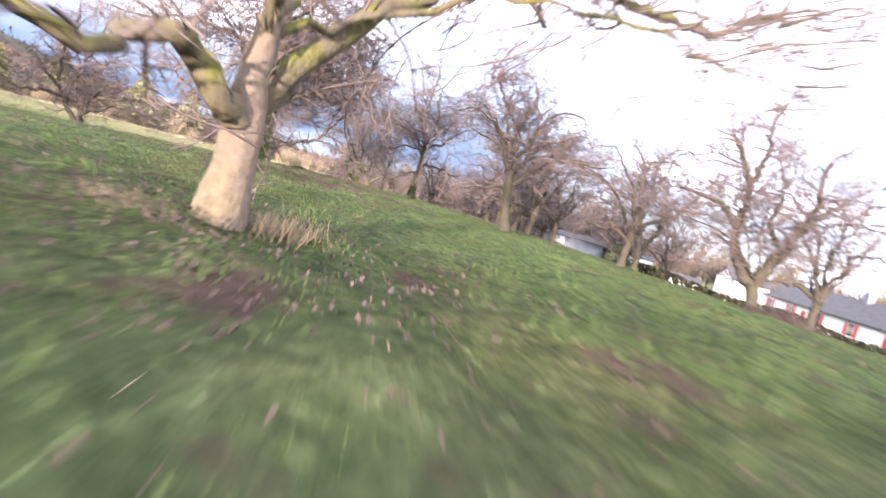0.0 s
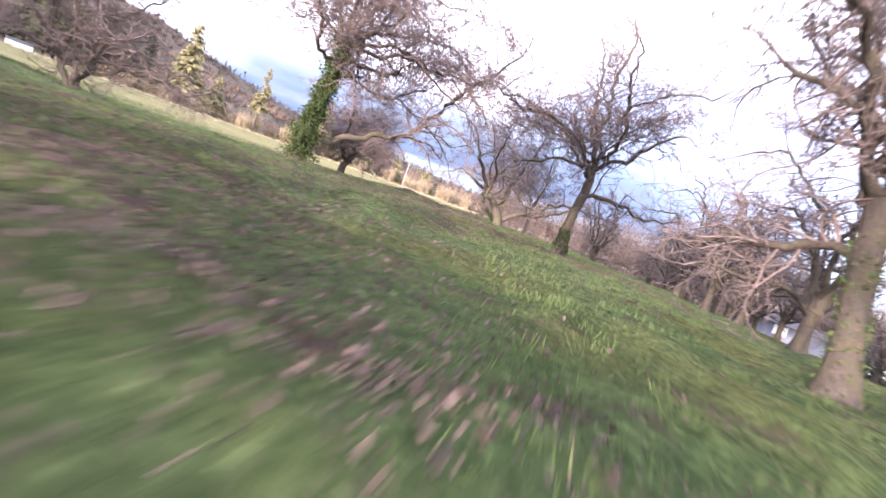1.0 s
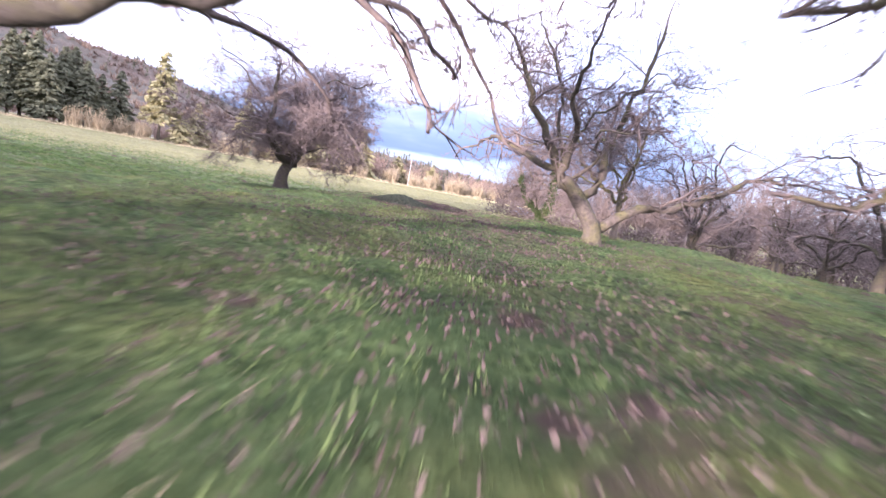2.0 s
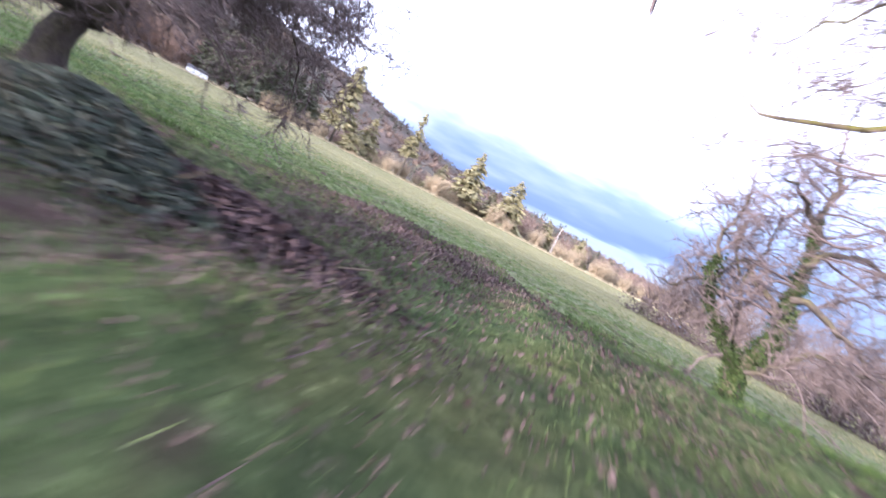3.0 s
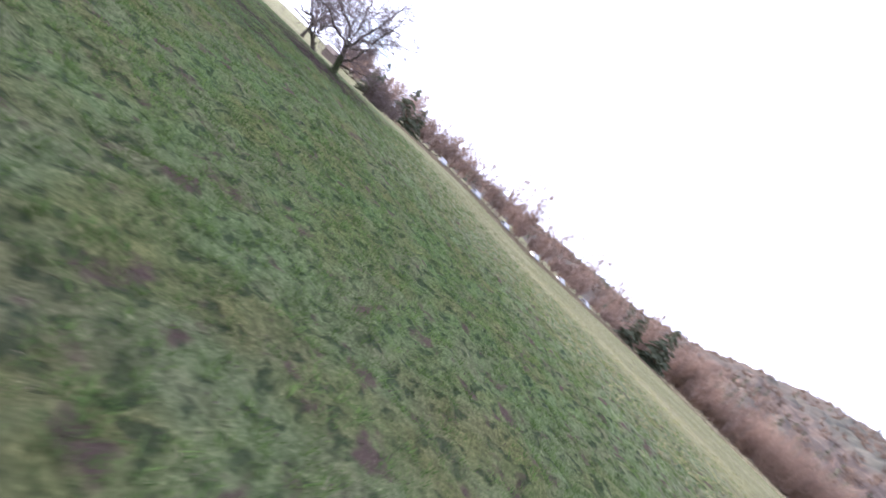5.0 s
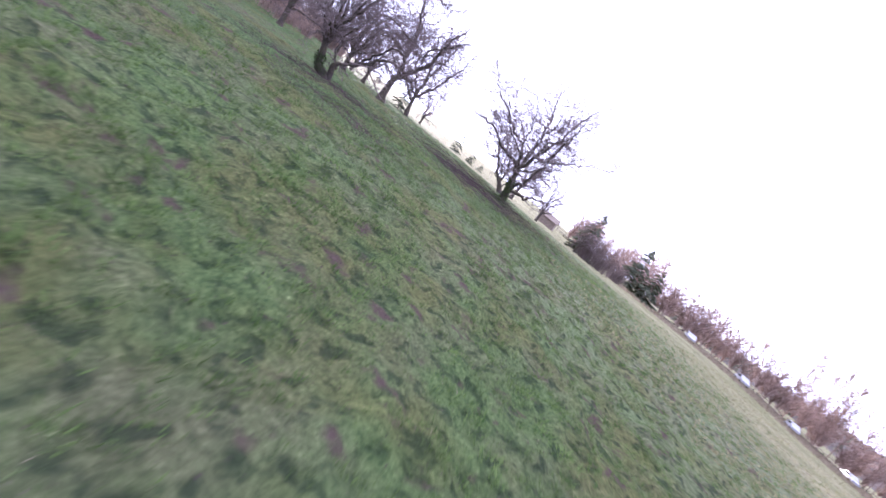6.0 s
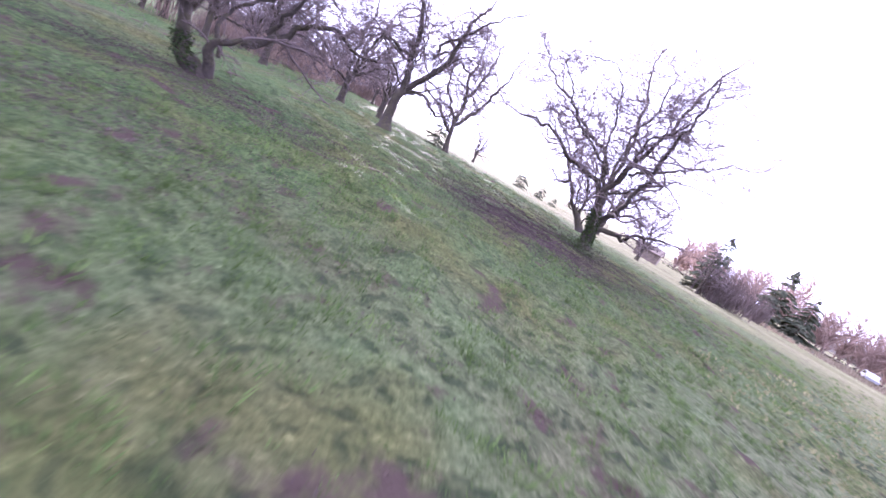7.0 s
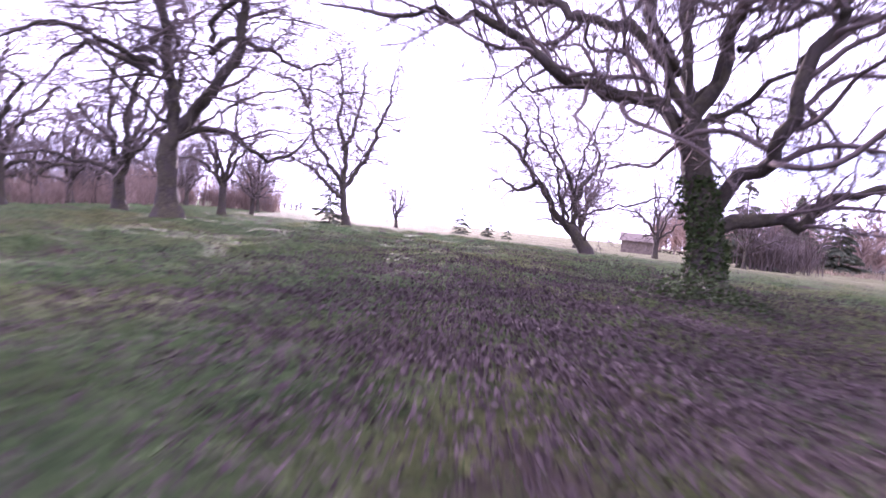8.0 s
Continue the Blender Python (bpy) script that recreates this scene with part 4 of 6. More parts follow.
make_tree(-53.80, 21.95, "forked bare walnut tree on the grass rise", [(0.00, 0.00, 0.00, 0.349), (0.08, -0.00, 0.74, 0.262), (0.13, -0.00, 1.56, 0.246), (0.13, -0.00, 2.30, 0.230)],
    [(0.195, [(0.13, -0.01, 1.95), (0.18, -0.06, 3.22), (0.26, -0.12, 4.25), (0.48, -0.22, 5.23), (0.95, -0.33, 6.35), (1.50, -0.50, 7.58), (1.90, -0.57, 8.81)]),
     (0.195, [(0.07, -0.00, 1.95), (-0.48, 0.20, 3.10), (-1.02, 0.42, 4.15), (-1.40, 0.58, 5.16), (-1.62, 0.66, 6.07), (-1.85, 0.78, 7.16), (-2.05, 0.86, 8.30)]),
     (0.108, [(-0.10, 0.00, 2.18), (-0.73, -0.23, 2.57), (-1.43, -0.46, 2.53), (-2.10, -0.69, 2.28), (-2.85, -0.92, 2.29), (-3.64, -1.15, 2.82)]),
     (0.088, [(0.62, -0.02, 3.98), (1.37, 0.35, 3.96), (2.18, 0.72, 4.17), (2.88, 1.10, 4.09), (3.39, 1.48, 3.66)]),
     (0.088, [(-0.58, 0.02, 4.59), (-1.41, -0.35, 5.31), (-2.47, -0.71, 5.29), (-3.54, -1.08, 5.15), (-4.44, -1.44, 5.53)]),
     (0.081, [(0.57, -0.02, 3.72), (1.66, -0.30, 4.13), (2.45, -0.57, 3.92), (3.00, -0.83, 3.25), (3.41, -1.08, 2.63)]),
     (0.081, [(-0.62, 0.02, 4.83), (-1.07, 0.68, 5.74), (-1.69, 1.34, 6.48), (-2.25, 1.97, 7.31), (-3.05, 2.81, 8.14)]),
     (0.067, [(0.81, -0.03, 4.54), (0.36, -1.13, 5.67), (0.37, -2.25, 7.13), (0.50, -3.15, 8.16), (0.39, -3.84, 9.19)])],
    24, bark=DARKBARK, dense=0.90, ivy=None, fill=(8.8, 5.4, 7, 0.05))
make_tree(-63.40, 4.10, "pale many-stemmed tree against the low sun", [(0.00, 0.00, 0.00, 0.284), (0.25, -0.07, 1.09, 0.217), (0.51, -0.13, 2.72, 0.200)],
    [(0.184, [(0.65, -0.17, 1.97), (1.73, -0.73, 2.95), (2.62, -1.24, 3.76), (3.82, -1.83, 4.18)]),
     (0.167, [(0.58, -0.15, 2.71), (1.73, -0.25, 3.83), (2.70, -0.30, 5.48), (3.15, -0.21, 7.51), (3.18, -0.01, 9.21)]),
     (0.184, [(0.51, -0.13, 2.72), (0.50, -0.21, 5.11), (1.03, -0.44, 6.50), (1.04, -0.52, 8.70), (1.39, -0.69, 10.83)]),
     (0.184, [(0.42, -0.11, 2.55), (-0.65, 0.42, 4.32), (-1.33, 0.85, 6.39), (-1.53, 1.15, 8.19), (-1.81, 1.47, 9.97)]),
     (0.150, [(0.64, -0.17, 4.90), (-0.10, -0.52, 6.71), (-0.57, -0.95, 9.10), (-0.71, -1.47, 11.12)]),
     (0.134, [(3.02, -0.79, 7.27), (4.11, -0.09, 8.34), (5.55, 0.53, 8.59)])],
    25, bark=DARKBARK, dense=0.85, ivy=None, fill=(11.0, 5.0, 4, 0.06))
make_tree(-67.90, 22.40, "leaning walnut tree with a broken stub limb", [(0.00, 0.00, 0.00, 0.246), (0.34, -0.29, 0.59, 0.217), (0.70, -0.60, 1.08, 0.199)],
    [(0.161, [(0.64, -0.55, 0.98), (1.24, -1.17, 1.88), (1.77, -1.72, 2.81), (2.13, -2.14, 3.66), (2.66, -2.69, 4.30)]),
     (0.123, [(0.52, -0.44, 0.82), (0.64, -0.28, 1.84), (0.96, -0.29, 2.65), (1.31, -0.33, 3.44), (1.88, -0.56, 4.20)]),
     (0.095, [(0.58, -0.49, 2.06), (-0.06, -0.44, 3.00), (-0.46, -0.59, 3.94), (-0.46, -1.08, 4.87)]),
     (0.076, [(0.28, -0.24, 0.49), (0.24, 0.11, 0.94), (0.30, 0.37, 1.26)]),
     (0.085, [(1.76, -1.50, 2.58), (1.86, -2.29, 2.37), (2.14, -3.23, 2.82), (2.21, -3.99, 2.60)]),
     (0.085, [(2.06, -1.76, 3.21), (2.69, -1.25, 4.35), (3.51, -0.90, 5.18)])],
    26, bark=DARKBARK, dense=0.85, ivy=None, fill=(7.5, 4.4, 6, 0.06))
make_tree(-6.20, 49.50, "walnut tree with a mossy S-shaped limb over grass", [(0.00, 0.00, 0.00, 0.106), (0.01, -0.00, 0.73, 0.096), (-0.03, 0.01, 1.31, 0.087), (-0.10, 0.02, 1.89, 0.077)],
    [(0.067, [(-0.07, 0.02, 1.45), (-0.40, 0.03, 1.62), (-0.79, 0.06, 1.86), (-1.35, 0.14, 2.27), (-1.92, 0.21, 2.73), (-2.12, 0.19, 3.44), (-2.28, 0.17, 4.14), (-2.69, 0.21, 4.76), (-3.10, 0.24, 5.41), (-3.46, 0.18, 6.17), (-4.07, 0.33, 6.92)]),
     (0.039, [(-2.11, 0.50, 3.58), (-2.50, 0.40, 3.59), (-2.94, 0.30, 3.32), (-3.56, 0.25, 3.21), (-4.05, 0.17, 2.92), (-4.63, 0.11, 3.01)]),
     (0.029, [(-2.28, 0.54, 4.29), (-2.86, 0.84, 4.67), (-3.52, 1.16, 4.90), (-4.24, 1.50, 4.84), (-4.77, 1.79, 4.56)]),
     (0.029, [(-2.66, 0.63, 4.92), (-3.23, 1.04, 5.27), (-3.93, 1.48, 5.29), (-4.75, 1.95, 5.85)]),
     (0.034, [(-0.81, 0.19, 1.86), (-1.24, 0.09, 1.94), (-1.65, -0.02, 1.94), (-1.80, -0.19, 1.54), (-1.52, -0.46, 0.90)]),
     (0.053, [(-0.10, 0.02, 1.89), (-0.09, 0.46, 2.70), (-0.14, 0.91, 3.57), (-0.20, 1.36, 4.51)]),
     (0.039, [(-0.06, 0.01, 1.75), (0.41, 0.89, 2.62), (0.95, 1.75, 3.26)]),
     (0.034, [(-0.14, 0.03, 2.17), (-0.67, 0.27, 2.87), (-1.14, 0.49, 3.68), (-1.51, 0.69, 4.66)])],
    27, bark=BARK, limb_bark=MOSSY, ivy=None, fill=(7.4, 4.2, 3, 0.05))

# ---- orchard trees farther off: a few kinds, copied ----
SPOTS = [(20, 62), (6, 50), (27, 96), (-30, 8), (-84, 2)]
KINDS = [generic_tree(*SPOTS[k], 200 + k, height=7.5 + 0.7 * k, spread=4.0 + 0.4 * (k % 3), fork=1.5 + 0.2 * (k % 3), r=0.20 + 0.02 * k, dense=0.8) for k in range(5)]
OPEN = [(0, 0), (-1, 15), (-5, 28), (-8, 40), (-12, 51), (-20, 63), (-30, 67), (-38, 65), (-46, 55), (-51, 45), (-56, 36)]
FIRST = [(-6.2, 49.5), (-1.6, 3.8), (-21, 30), (-6.4, 16.8), (-11, 30), (-18, 46), (-6.5, 42.6), (-10, 57), (-2.4, 36), (2.8, 23.5), (12, 20), (14.5, 39), (-61, 33), (-46, 35.5), (-54, 22), (-63, 4), (-66, 21)]

def way_distance(x, y):
    best = 1e9
    for (ax, ay), (bx, by) in zip(OPEN, OPEN[1:]):
        k = max(0, min(1, ((x - ax) * (bx - ax) + (y - ay) * (by - ay)) / ((bx - ax) ** 2 + (by - ay) ** 2)))
        best = min(best, math.hypot(x - ax - k * (bx - ax), y - ay - k * (by - ay)))
    return best

def plant_rows():
    rng = np.random.default_rng(77)
    stood = list(FIRST) + SPOTS
    # right of the first row, and the old rows towards the low sun
    areas = [(4, 60, 28, 100, 46, 6.5), (-95, -30, -55, 16, 24, 6.5), (-40, -24, 5, 24, 2, 9.0)]
    for x0, x1, y0, y1, count, gap in areas:
        made = 0
        for _ in range(count * 12):
            if made >= count:
                break
            x, y = rng.uniform(x0, x1), rng.uniform(y0, y1)
            if min(math.hypot(x - a, y - b) for a, b in stood) < gap or way_distance(x, y) < 9:
                continue
            if 130 < math.degrees(math.atan2(-(x + 54.5), y - 38.0)) < 171 and y < 30:
                continue
            if (30 < x < 60 and 40 < y < 92) or (0.44 < x / max(y, 1) < 1.0 and 12 < y < 70 and x > 0):
                continue
            s = rng.uniform(0.8, 1.1)
            t = copy_thing(KINDS[rng.integers(0, 5)], Matrix.Translation((x, y, float(ground_z(x, y)))) @ pose(0, 0, 0, 0, 0, rng.uniform(0, 360)) @ Matrix.Scale(s, 4))
            stood.append((x, y)); made += 1
plant_rows()
for i, (x, y) in enumerate([(4.5, 44), (10, 47), (4.5, 56), (12, 58), (-2, 64), (7, 69), (13, 68), (-42, 5), (-36, -2), (-46, -9), (-40, -14) ]):
    copy_thing(KINDS[(i * 2) % 5], pose(x, y, float(ground_z(x, y)), 0, 0, i * 77))
copy_thing(KINDS[2], pose(-87, 15.2, float(ground_z(-87, 15.2)), 0, 0, 20) @ Matrix.Scale(0.55, 4))
copy_thing(KINDS[1], pose(-80, 14.3, float(ground_z(-80, 14.3)), 0, 0, 130) @ Matrix.Scale(0.75, 4))
copy_thing(KINDS[3], pose(-74.1, -16.0, float(ground_z(-74.1, -16.0)), 0, 0, 60) @ Matrix.Scale(0.72, 4))
copy_thing(KINDS[1], pose(17.9, 24.6, float(ground_z(17.9, 24.6)), 0, 0, 40))

# ---- far woods, conifers and hills ----
def at_bearing(az, dist, ox=-10.0, oy=40.0):
    d = heading(az)
    return ox + d.x * dist, oy + d.y * dist

def belt_at(line, count, rng, depth):
    p = np.array(line, float)
    seg = np.linalg.norm(np.diff(p, axis=0), axis=1); cum = np.concatenate(([0], np.cumsum(seg)))
    s = rng.uniform(0, cum[-1], count)
    x, y = np.interp(s, cum, p[:, 0]), np.interp(s, cum, p[:, 1])
    d = rng.uniform(0, depth, count)
    r = np.hypot(x + 25, y - 40)
    return x + (x + 25) / r * d, y + (y - 40) / r * d, s / cum[-1]

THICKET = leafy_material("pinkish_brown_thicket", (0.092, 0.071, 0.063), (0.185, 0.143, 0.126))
OLIVEWOOD = leafy_material("olive_brown_bare_trees", (0.12, 0.092, 0.055), (0.25, 0.20, 0.115))
def brush_trees(name, label, xs, ys, heights, rng, mat, per=60, width=0.05, kind="stuff", cat="woods", spread=0.34, rooted=0.0):
    """Bare far trees: branches fan from a stem into a rounded crown, with short side twigs."""
    V = []
    for x, y, h in zip(xs, ys, heights):
        foot = np.array((x, y, float(ground_z(x, y)) - 0.2))
        d = rng.normal(0, 1, (per, 3)); d /= np.linalg.norm(d, axis=1)[:, None]
        d *= rng.uniform(0.35, 1.0, (per, 1)) ** 0.5
        tip = foot + np.array((0, 0, h * 0.62)) + d * (h * spread, h * spread, h * 0.38)
        reach = np.hypot(tip[:, 0] - x, tip[:, 1] - y)
        base = np.stack((0 * reach + x, 0 * reach + y, np.clip(tip[:, 2] - reach * rng.uniform(0.8, 1.5, per), foot[2] + h * 0.03, foot[2] + h * 0.75)), -1)
        if rooted:
            # many stems from the ground, as bushes have
            base[:, :2] += (tip[:, :2] - base[:, :2]) * rng.uniform(0.2, 0.85, (per, 1)) * rooted + rng.normal(0, 0.10, (per, 2)) * h * rooted
            base[:, 2] = foot[2] + rng.uniform(0, 0.30, per) * h
        side = rng.normal(0, 1, (per, 3)); side /= np.linalg.norm(side, axis=1)[:, None]
        V.append(np.stack((base - side * width * 1.5, base + side * width * 1.5, tip), 1).reshape(-1, 3))
        k = rng.integers(0, per, per * 2); f = rng.uniform(0.3, 1.0, (per * 2, 1))
        b2 = base[k] * (1 - f) + tip[k] * f
        t2 = b2 + rng.normal(0, 0.075, (per * 2, 3)) * h + (0, 0, 0.04 * h)
        s2 = rng.normal(0, 1, (per * 2, 3)); s2 /= np.linalg.norm(s2, axis=1)[:, None]
        V.append(np.stack((b2 - s2 * width * 0.8, b2 + s2 * width * 0.8, t2), 1).reshape(-1, 3))
        w = h * 0.007
        for ax in ((w, 0, 0), (0, w, 0)):
            V.append(np.array([foot - ax, foot + ax, foot + (0, 0, h * 0.8)]))
    V = np.concatenate(V)
    F = np.arange(len(V)).reshape(-1, 3)
    return tagged(new(name, mesh_from(name, V, F, mat)), label, cat, kind=kind)

EDGE = [(-126, -32), (-124, -4), (-160, 22), (-205, 62), (-215, 130), (-150, 215), (-60, 245), (40, 235), (110, 190)]
rng = np.random.default_rng(5)
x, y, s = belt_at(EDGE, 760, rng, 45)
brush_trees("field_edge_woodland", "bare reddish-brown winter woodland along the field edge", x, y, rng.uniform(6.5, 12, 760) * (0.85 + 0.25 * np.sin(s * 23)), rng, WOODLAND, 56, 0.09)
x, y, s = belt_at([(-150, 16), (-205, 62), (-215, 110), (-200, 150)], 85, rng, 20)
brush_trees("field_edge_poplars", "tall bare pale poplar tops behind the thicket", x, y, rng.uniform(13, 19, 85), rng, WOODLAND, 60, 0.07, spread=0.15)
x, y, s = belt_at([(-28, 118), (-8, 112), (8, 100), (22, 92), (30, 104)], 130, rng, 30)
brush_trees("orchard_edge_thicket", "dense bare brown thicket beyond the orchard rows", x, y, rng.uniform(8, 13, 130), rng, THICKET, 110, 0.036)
x, y, s = belt_at([(60, 40), (62, 90), (45, 108), (28, 112)], 110, rng, 30)
brush_trees("house_side_woodland", "olive-brown bare trees behind the white house", x, y, rng.uniform(7, 11, 110), rng, OLIVEWOOD, 90, 0.05)
x, y, s = belt_at([(-85, -140), (-40, -145), (40, -130), (110, -60)], 150, rng, 30)
brush_trees("sunward_woodland", "bare winter trees behind the old orchard rows", x, y, rng.uniform(4, 6.5, 150), rng, THICKET, 60, 0.055)

# the paler WOODLAND colour stands in for glare towards the sun
x, y, s = belt_at([(-62, -36), (-38, -31)], 80, rng, 20)
brush_trees("orchard_back_thicket", "bare brown thicket behind the old orchard rows", x, y, rng.uniform(3.5, 8.0, 80), rng, WOODLAND, 80, 0.03, rooted=0.7)

# brighter than RUSTWOOD: the low sun is painted into this tan
TANWOOD = leafy_material("sun_painted_tan_thicket", (0.33, 0.262, 0.170), (0.50, 0.410, 0.280), 0.85, 0.35)
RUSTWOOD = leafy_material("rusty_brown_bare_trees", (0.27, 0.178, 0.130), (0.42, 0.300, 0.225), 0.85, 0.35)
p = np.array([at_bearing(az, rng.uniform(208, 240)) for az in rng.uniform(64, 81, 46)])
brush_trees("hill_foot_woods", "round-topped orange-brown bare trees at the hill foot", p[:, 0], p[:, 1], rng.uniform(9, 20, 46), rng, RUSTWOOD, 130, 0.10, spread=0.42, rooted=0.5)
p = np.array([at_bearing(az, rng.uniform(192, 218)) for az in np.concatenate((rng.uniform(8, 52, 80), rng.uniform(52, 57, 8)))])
brush_trees("field_corner_thicket", "low tan thicket between the field firs, coloured sun-bright", p[:, 0], p[:, 1], rng.uniform(4.5, 9.5, 88), rng, TANWOOD, 120, 0.10, spread=0.45, rooted=0.8)
p = np.array([at_bearing(az, 187 + rng.uniform(-1, 1)) for az in np.linspace(8, 80, 420)])
# dry straw with the sunlit brightness of the strip put into its colour
EDGESTRAW = leafy_material("sun_painted_edge_grass", (0.50, 0.43, 0.27), (0.68, 0.59, 0.40), 0.85, 0.3)
brush_trees("field_edge_tall_grass", "tall dry grass along the far field edge, coloured sun-bright", p[:, 0], p[:, 1], rng.uniform(0.8, 1.5, 420), rng, EDGESTRAW, 40, 0.05, spread=0.7, rooted=1.0)
# WOODLAND again, its paleness painting the backlit glare over the rows
x, y = rng.uniform(-52, -38, 34), rng.uniform(-22, 1, 34)
brush_trees("orchard_row_brush", "bare brown saplings and brush under the old orchard rows", x, y, rng.uniform(1.8, 4.5, 34), rng, WOODLAND, 90, 0.02, spread=0.48, rooted=1.0)
p = np.array([(-88.5, 15.5), (-90.5, 14.5), (-92.5, 15.2), (-95, 12), (-103, 9), (-107, 6)])
brush_trees("fence_side_bushes", "dense brown bare bushes beside the firs", p[:, 0], p[:, 1], np.array((4.2, 5.0, 4.6, 3.6, 3.8, 3.4)), rng, THICKET, 260, 0.022, spread=0.5, rooted=1.0)

def conifer(px, py, h, seed, label="dark green fir tree at the field edge", fat=0.24, bare=0.12, sparse=1.0, tone=None, taper=0.72):
    rng = np.random.default_rng(seed)
    tree = empty_thing("fir_tree", px, py, label, "tree", "fir trees")
    tb = Tubes()
    tb.add([(0, 0, -0.3), (0, 0, h * 0.4), (0.1, 0, h * 0.98)], [h * 0.018, h * 0.012, 0.03], 7)
    part("trunk", tb.mesh("trunk", BARK), tree)
    boughs, per = int((80 + 3.0 * h) * sparse), 20
    n = boughs * per
    # each bough reaches its own length, so the outline is ragged
    kb = bare + (1 - bare) * rng.uniform(0.0, 1.0, boughs) ** 1.1
    ab = np.arange(boughs) * 2.4 + rng.normal(0, 0.3, boughs)
    Rb = h * fat * 1.45 * (1.015 - kb) ** taper * np.clip(kb / (bare + 0.02) * 0.9, 0.3, 1) * rng.uniform(0.45, 1.15, boughs) + 0.012 * h
    R, k, a, sag = (np.repeat(v, per) for v in (Rb, kb, ab, rng.uniform(0.05, 0.45, boughs)))
    f = rng.uniform(0.05, 0.9, n)
    spread = rng.normal(0, 0.16, n) * R * (0.5 + f)
    base = np.stack((np.cos(a) * R * f - np.sin(a) * spread * 0.4, np.sin(a) * R * f + np.cos(a) * spread * 0.4, h * k - R * f * f * sag + rng.normal(0, 0.006, n) * h), -1)
    g = np.minimum(f + 0.28, 1.05)
    tip = np.stack((np.cos(a) * R * g - np.sin(a) * spread, np.sin(a) * R * g + np.cos(a) * spread, h * k - R * g * g * sag - rng.uniform(0, 0.022, n) * h), -1)
    side = np.stack((-np.sin(a), np.cos(a), 0 * a), -1) + rng.normal(0, 0.35, (n, 3))
    up = np.array((0, 0, 1.0))
    w = (0.055 * R + 0.0065 * h)[:, None] * rng.uniform(0.5, 1.2, (n, 1))
    mid = base * 0.45 + tip * 0.55
    V = np.stack((base, mid - side * w, tip, mid + side * w, mid - up * w * 1.3), 1).reshape(-1, 3)
    i = np.arange(n)[:, None] * 5
    F = np.concatenate((np.concatenate((i, i + 1, i + 2), 1), np.concatenate((i, i + 2, i + 3), 1), np.concatenate((i, i + 4, i + 2), 1)))
    part("crown", mesh_from("crown", V, F, tone or CONIFER), tree)
    return tree

# low sunlight is painted into these needles, far brighter than CONIFER
SUNFIR = leafy_material("sun_painted_olive_fir_needles", (0.26, 0.246, 0.132), (0.45, 0.400, 0.220), 0.8, 0.35)
# distance haze is put into this grey-green as a raised base colour
STANDFIR = leafy_material("haze_paled_fir_needles", (0.110, 0.122, 0.078), (0.235, 0.232, 0.150), 0.8, 0.4)
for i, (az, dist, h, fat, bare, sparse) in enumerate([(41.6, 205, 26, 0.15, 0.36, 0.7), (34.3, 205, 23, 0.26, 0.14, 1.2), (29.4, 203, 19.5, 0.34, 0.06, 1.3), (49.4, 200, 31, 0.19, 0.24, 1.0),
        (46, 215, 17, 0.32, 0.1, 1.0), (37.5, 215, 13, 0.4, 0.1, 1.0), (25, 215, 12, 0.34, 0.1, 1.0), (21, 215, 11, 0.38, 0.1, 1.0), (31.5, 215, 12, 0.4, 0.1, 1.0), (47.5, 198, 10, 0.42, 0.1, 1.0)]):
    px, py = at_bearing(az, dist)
    conifer(px, py, h, 300 + i, "tall olive-green fir tree coloured as in low sun", fat, bare, sparse, SUNFIR)
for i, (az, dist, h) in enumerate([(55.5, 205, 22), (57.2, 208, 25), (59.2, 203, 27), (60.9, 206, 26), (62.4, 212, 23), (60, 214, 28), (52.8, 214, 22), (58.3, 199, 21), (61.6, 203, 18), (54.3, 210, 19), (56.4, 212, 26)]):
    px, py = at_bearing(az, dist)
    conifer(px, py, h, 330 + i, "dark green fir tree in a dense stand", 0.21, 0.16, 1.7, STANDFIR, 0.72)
for i, (az, dist, h) in enumerate([(82.0, 191, 14.5), (84.6, 189, 11), (58.8, 196, 6)]):
    px, py = at_bearing(az, dist)
    conifer(px, py, h, 350 + i, "dark green fir tree beside bare woodland", 0.3, 0.05)
for i, (px, py, h, fat) in enumerate([(-116, 0.8, 8.4, 0.26), (-117, 4.6, 6.6, 0.33), (-89.5, 13.2, 6.2, 0.26)]):
    conifer(px, py, h, 360 + i, "dark fir tree by the field fence", fat, 0.06)
for i, (px, py, h, fat) in enumerate([(-62.5, 3.0, 3.4, 0.26), (-81.7, -15.5, 3.2, 0.3), (-84.5, -14, 2.0, 0.4), (-86.3, -12.9, 1.2, 0.5)]):
    conifer(px, py, h, 370 + i, "small dark conifer on the sunlit grass rise", fat, 0.02, 0.6)
for i, (px, py, h) in enumerate([(15.6, 45.6, 2.2), (24, 74, 4.0)]):
    conifer(px, py, h, 380 + i, "dark evergreen bush beside the grey shed", 0.6, 0.02)

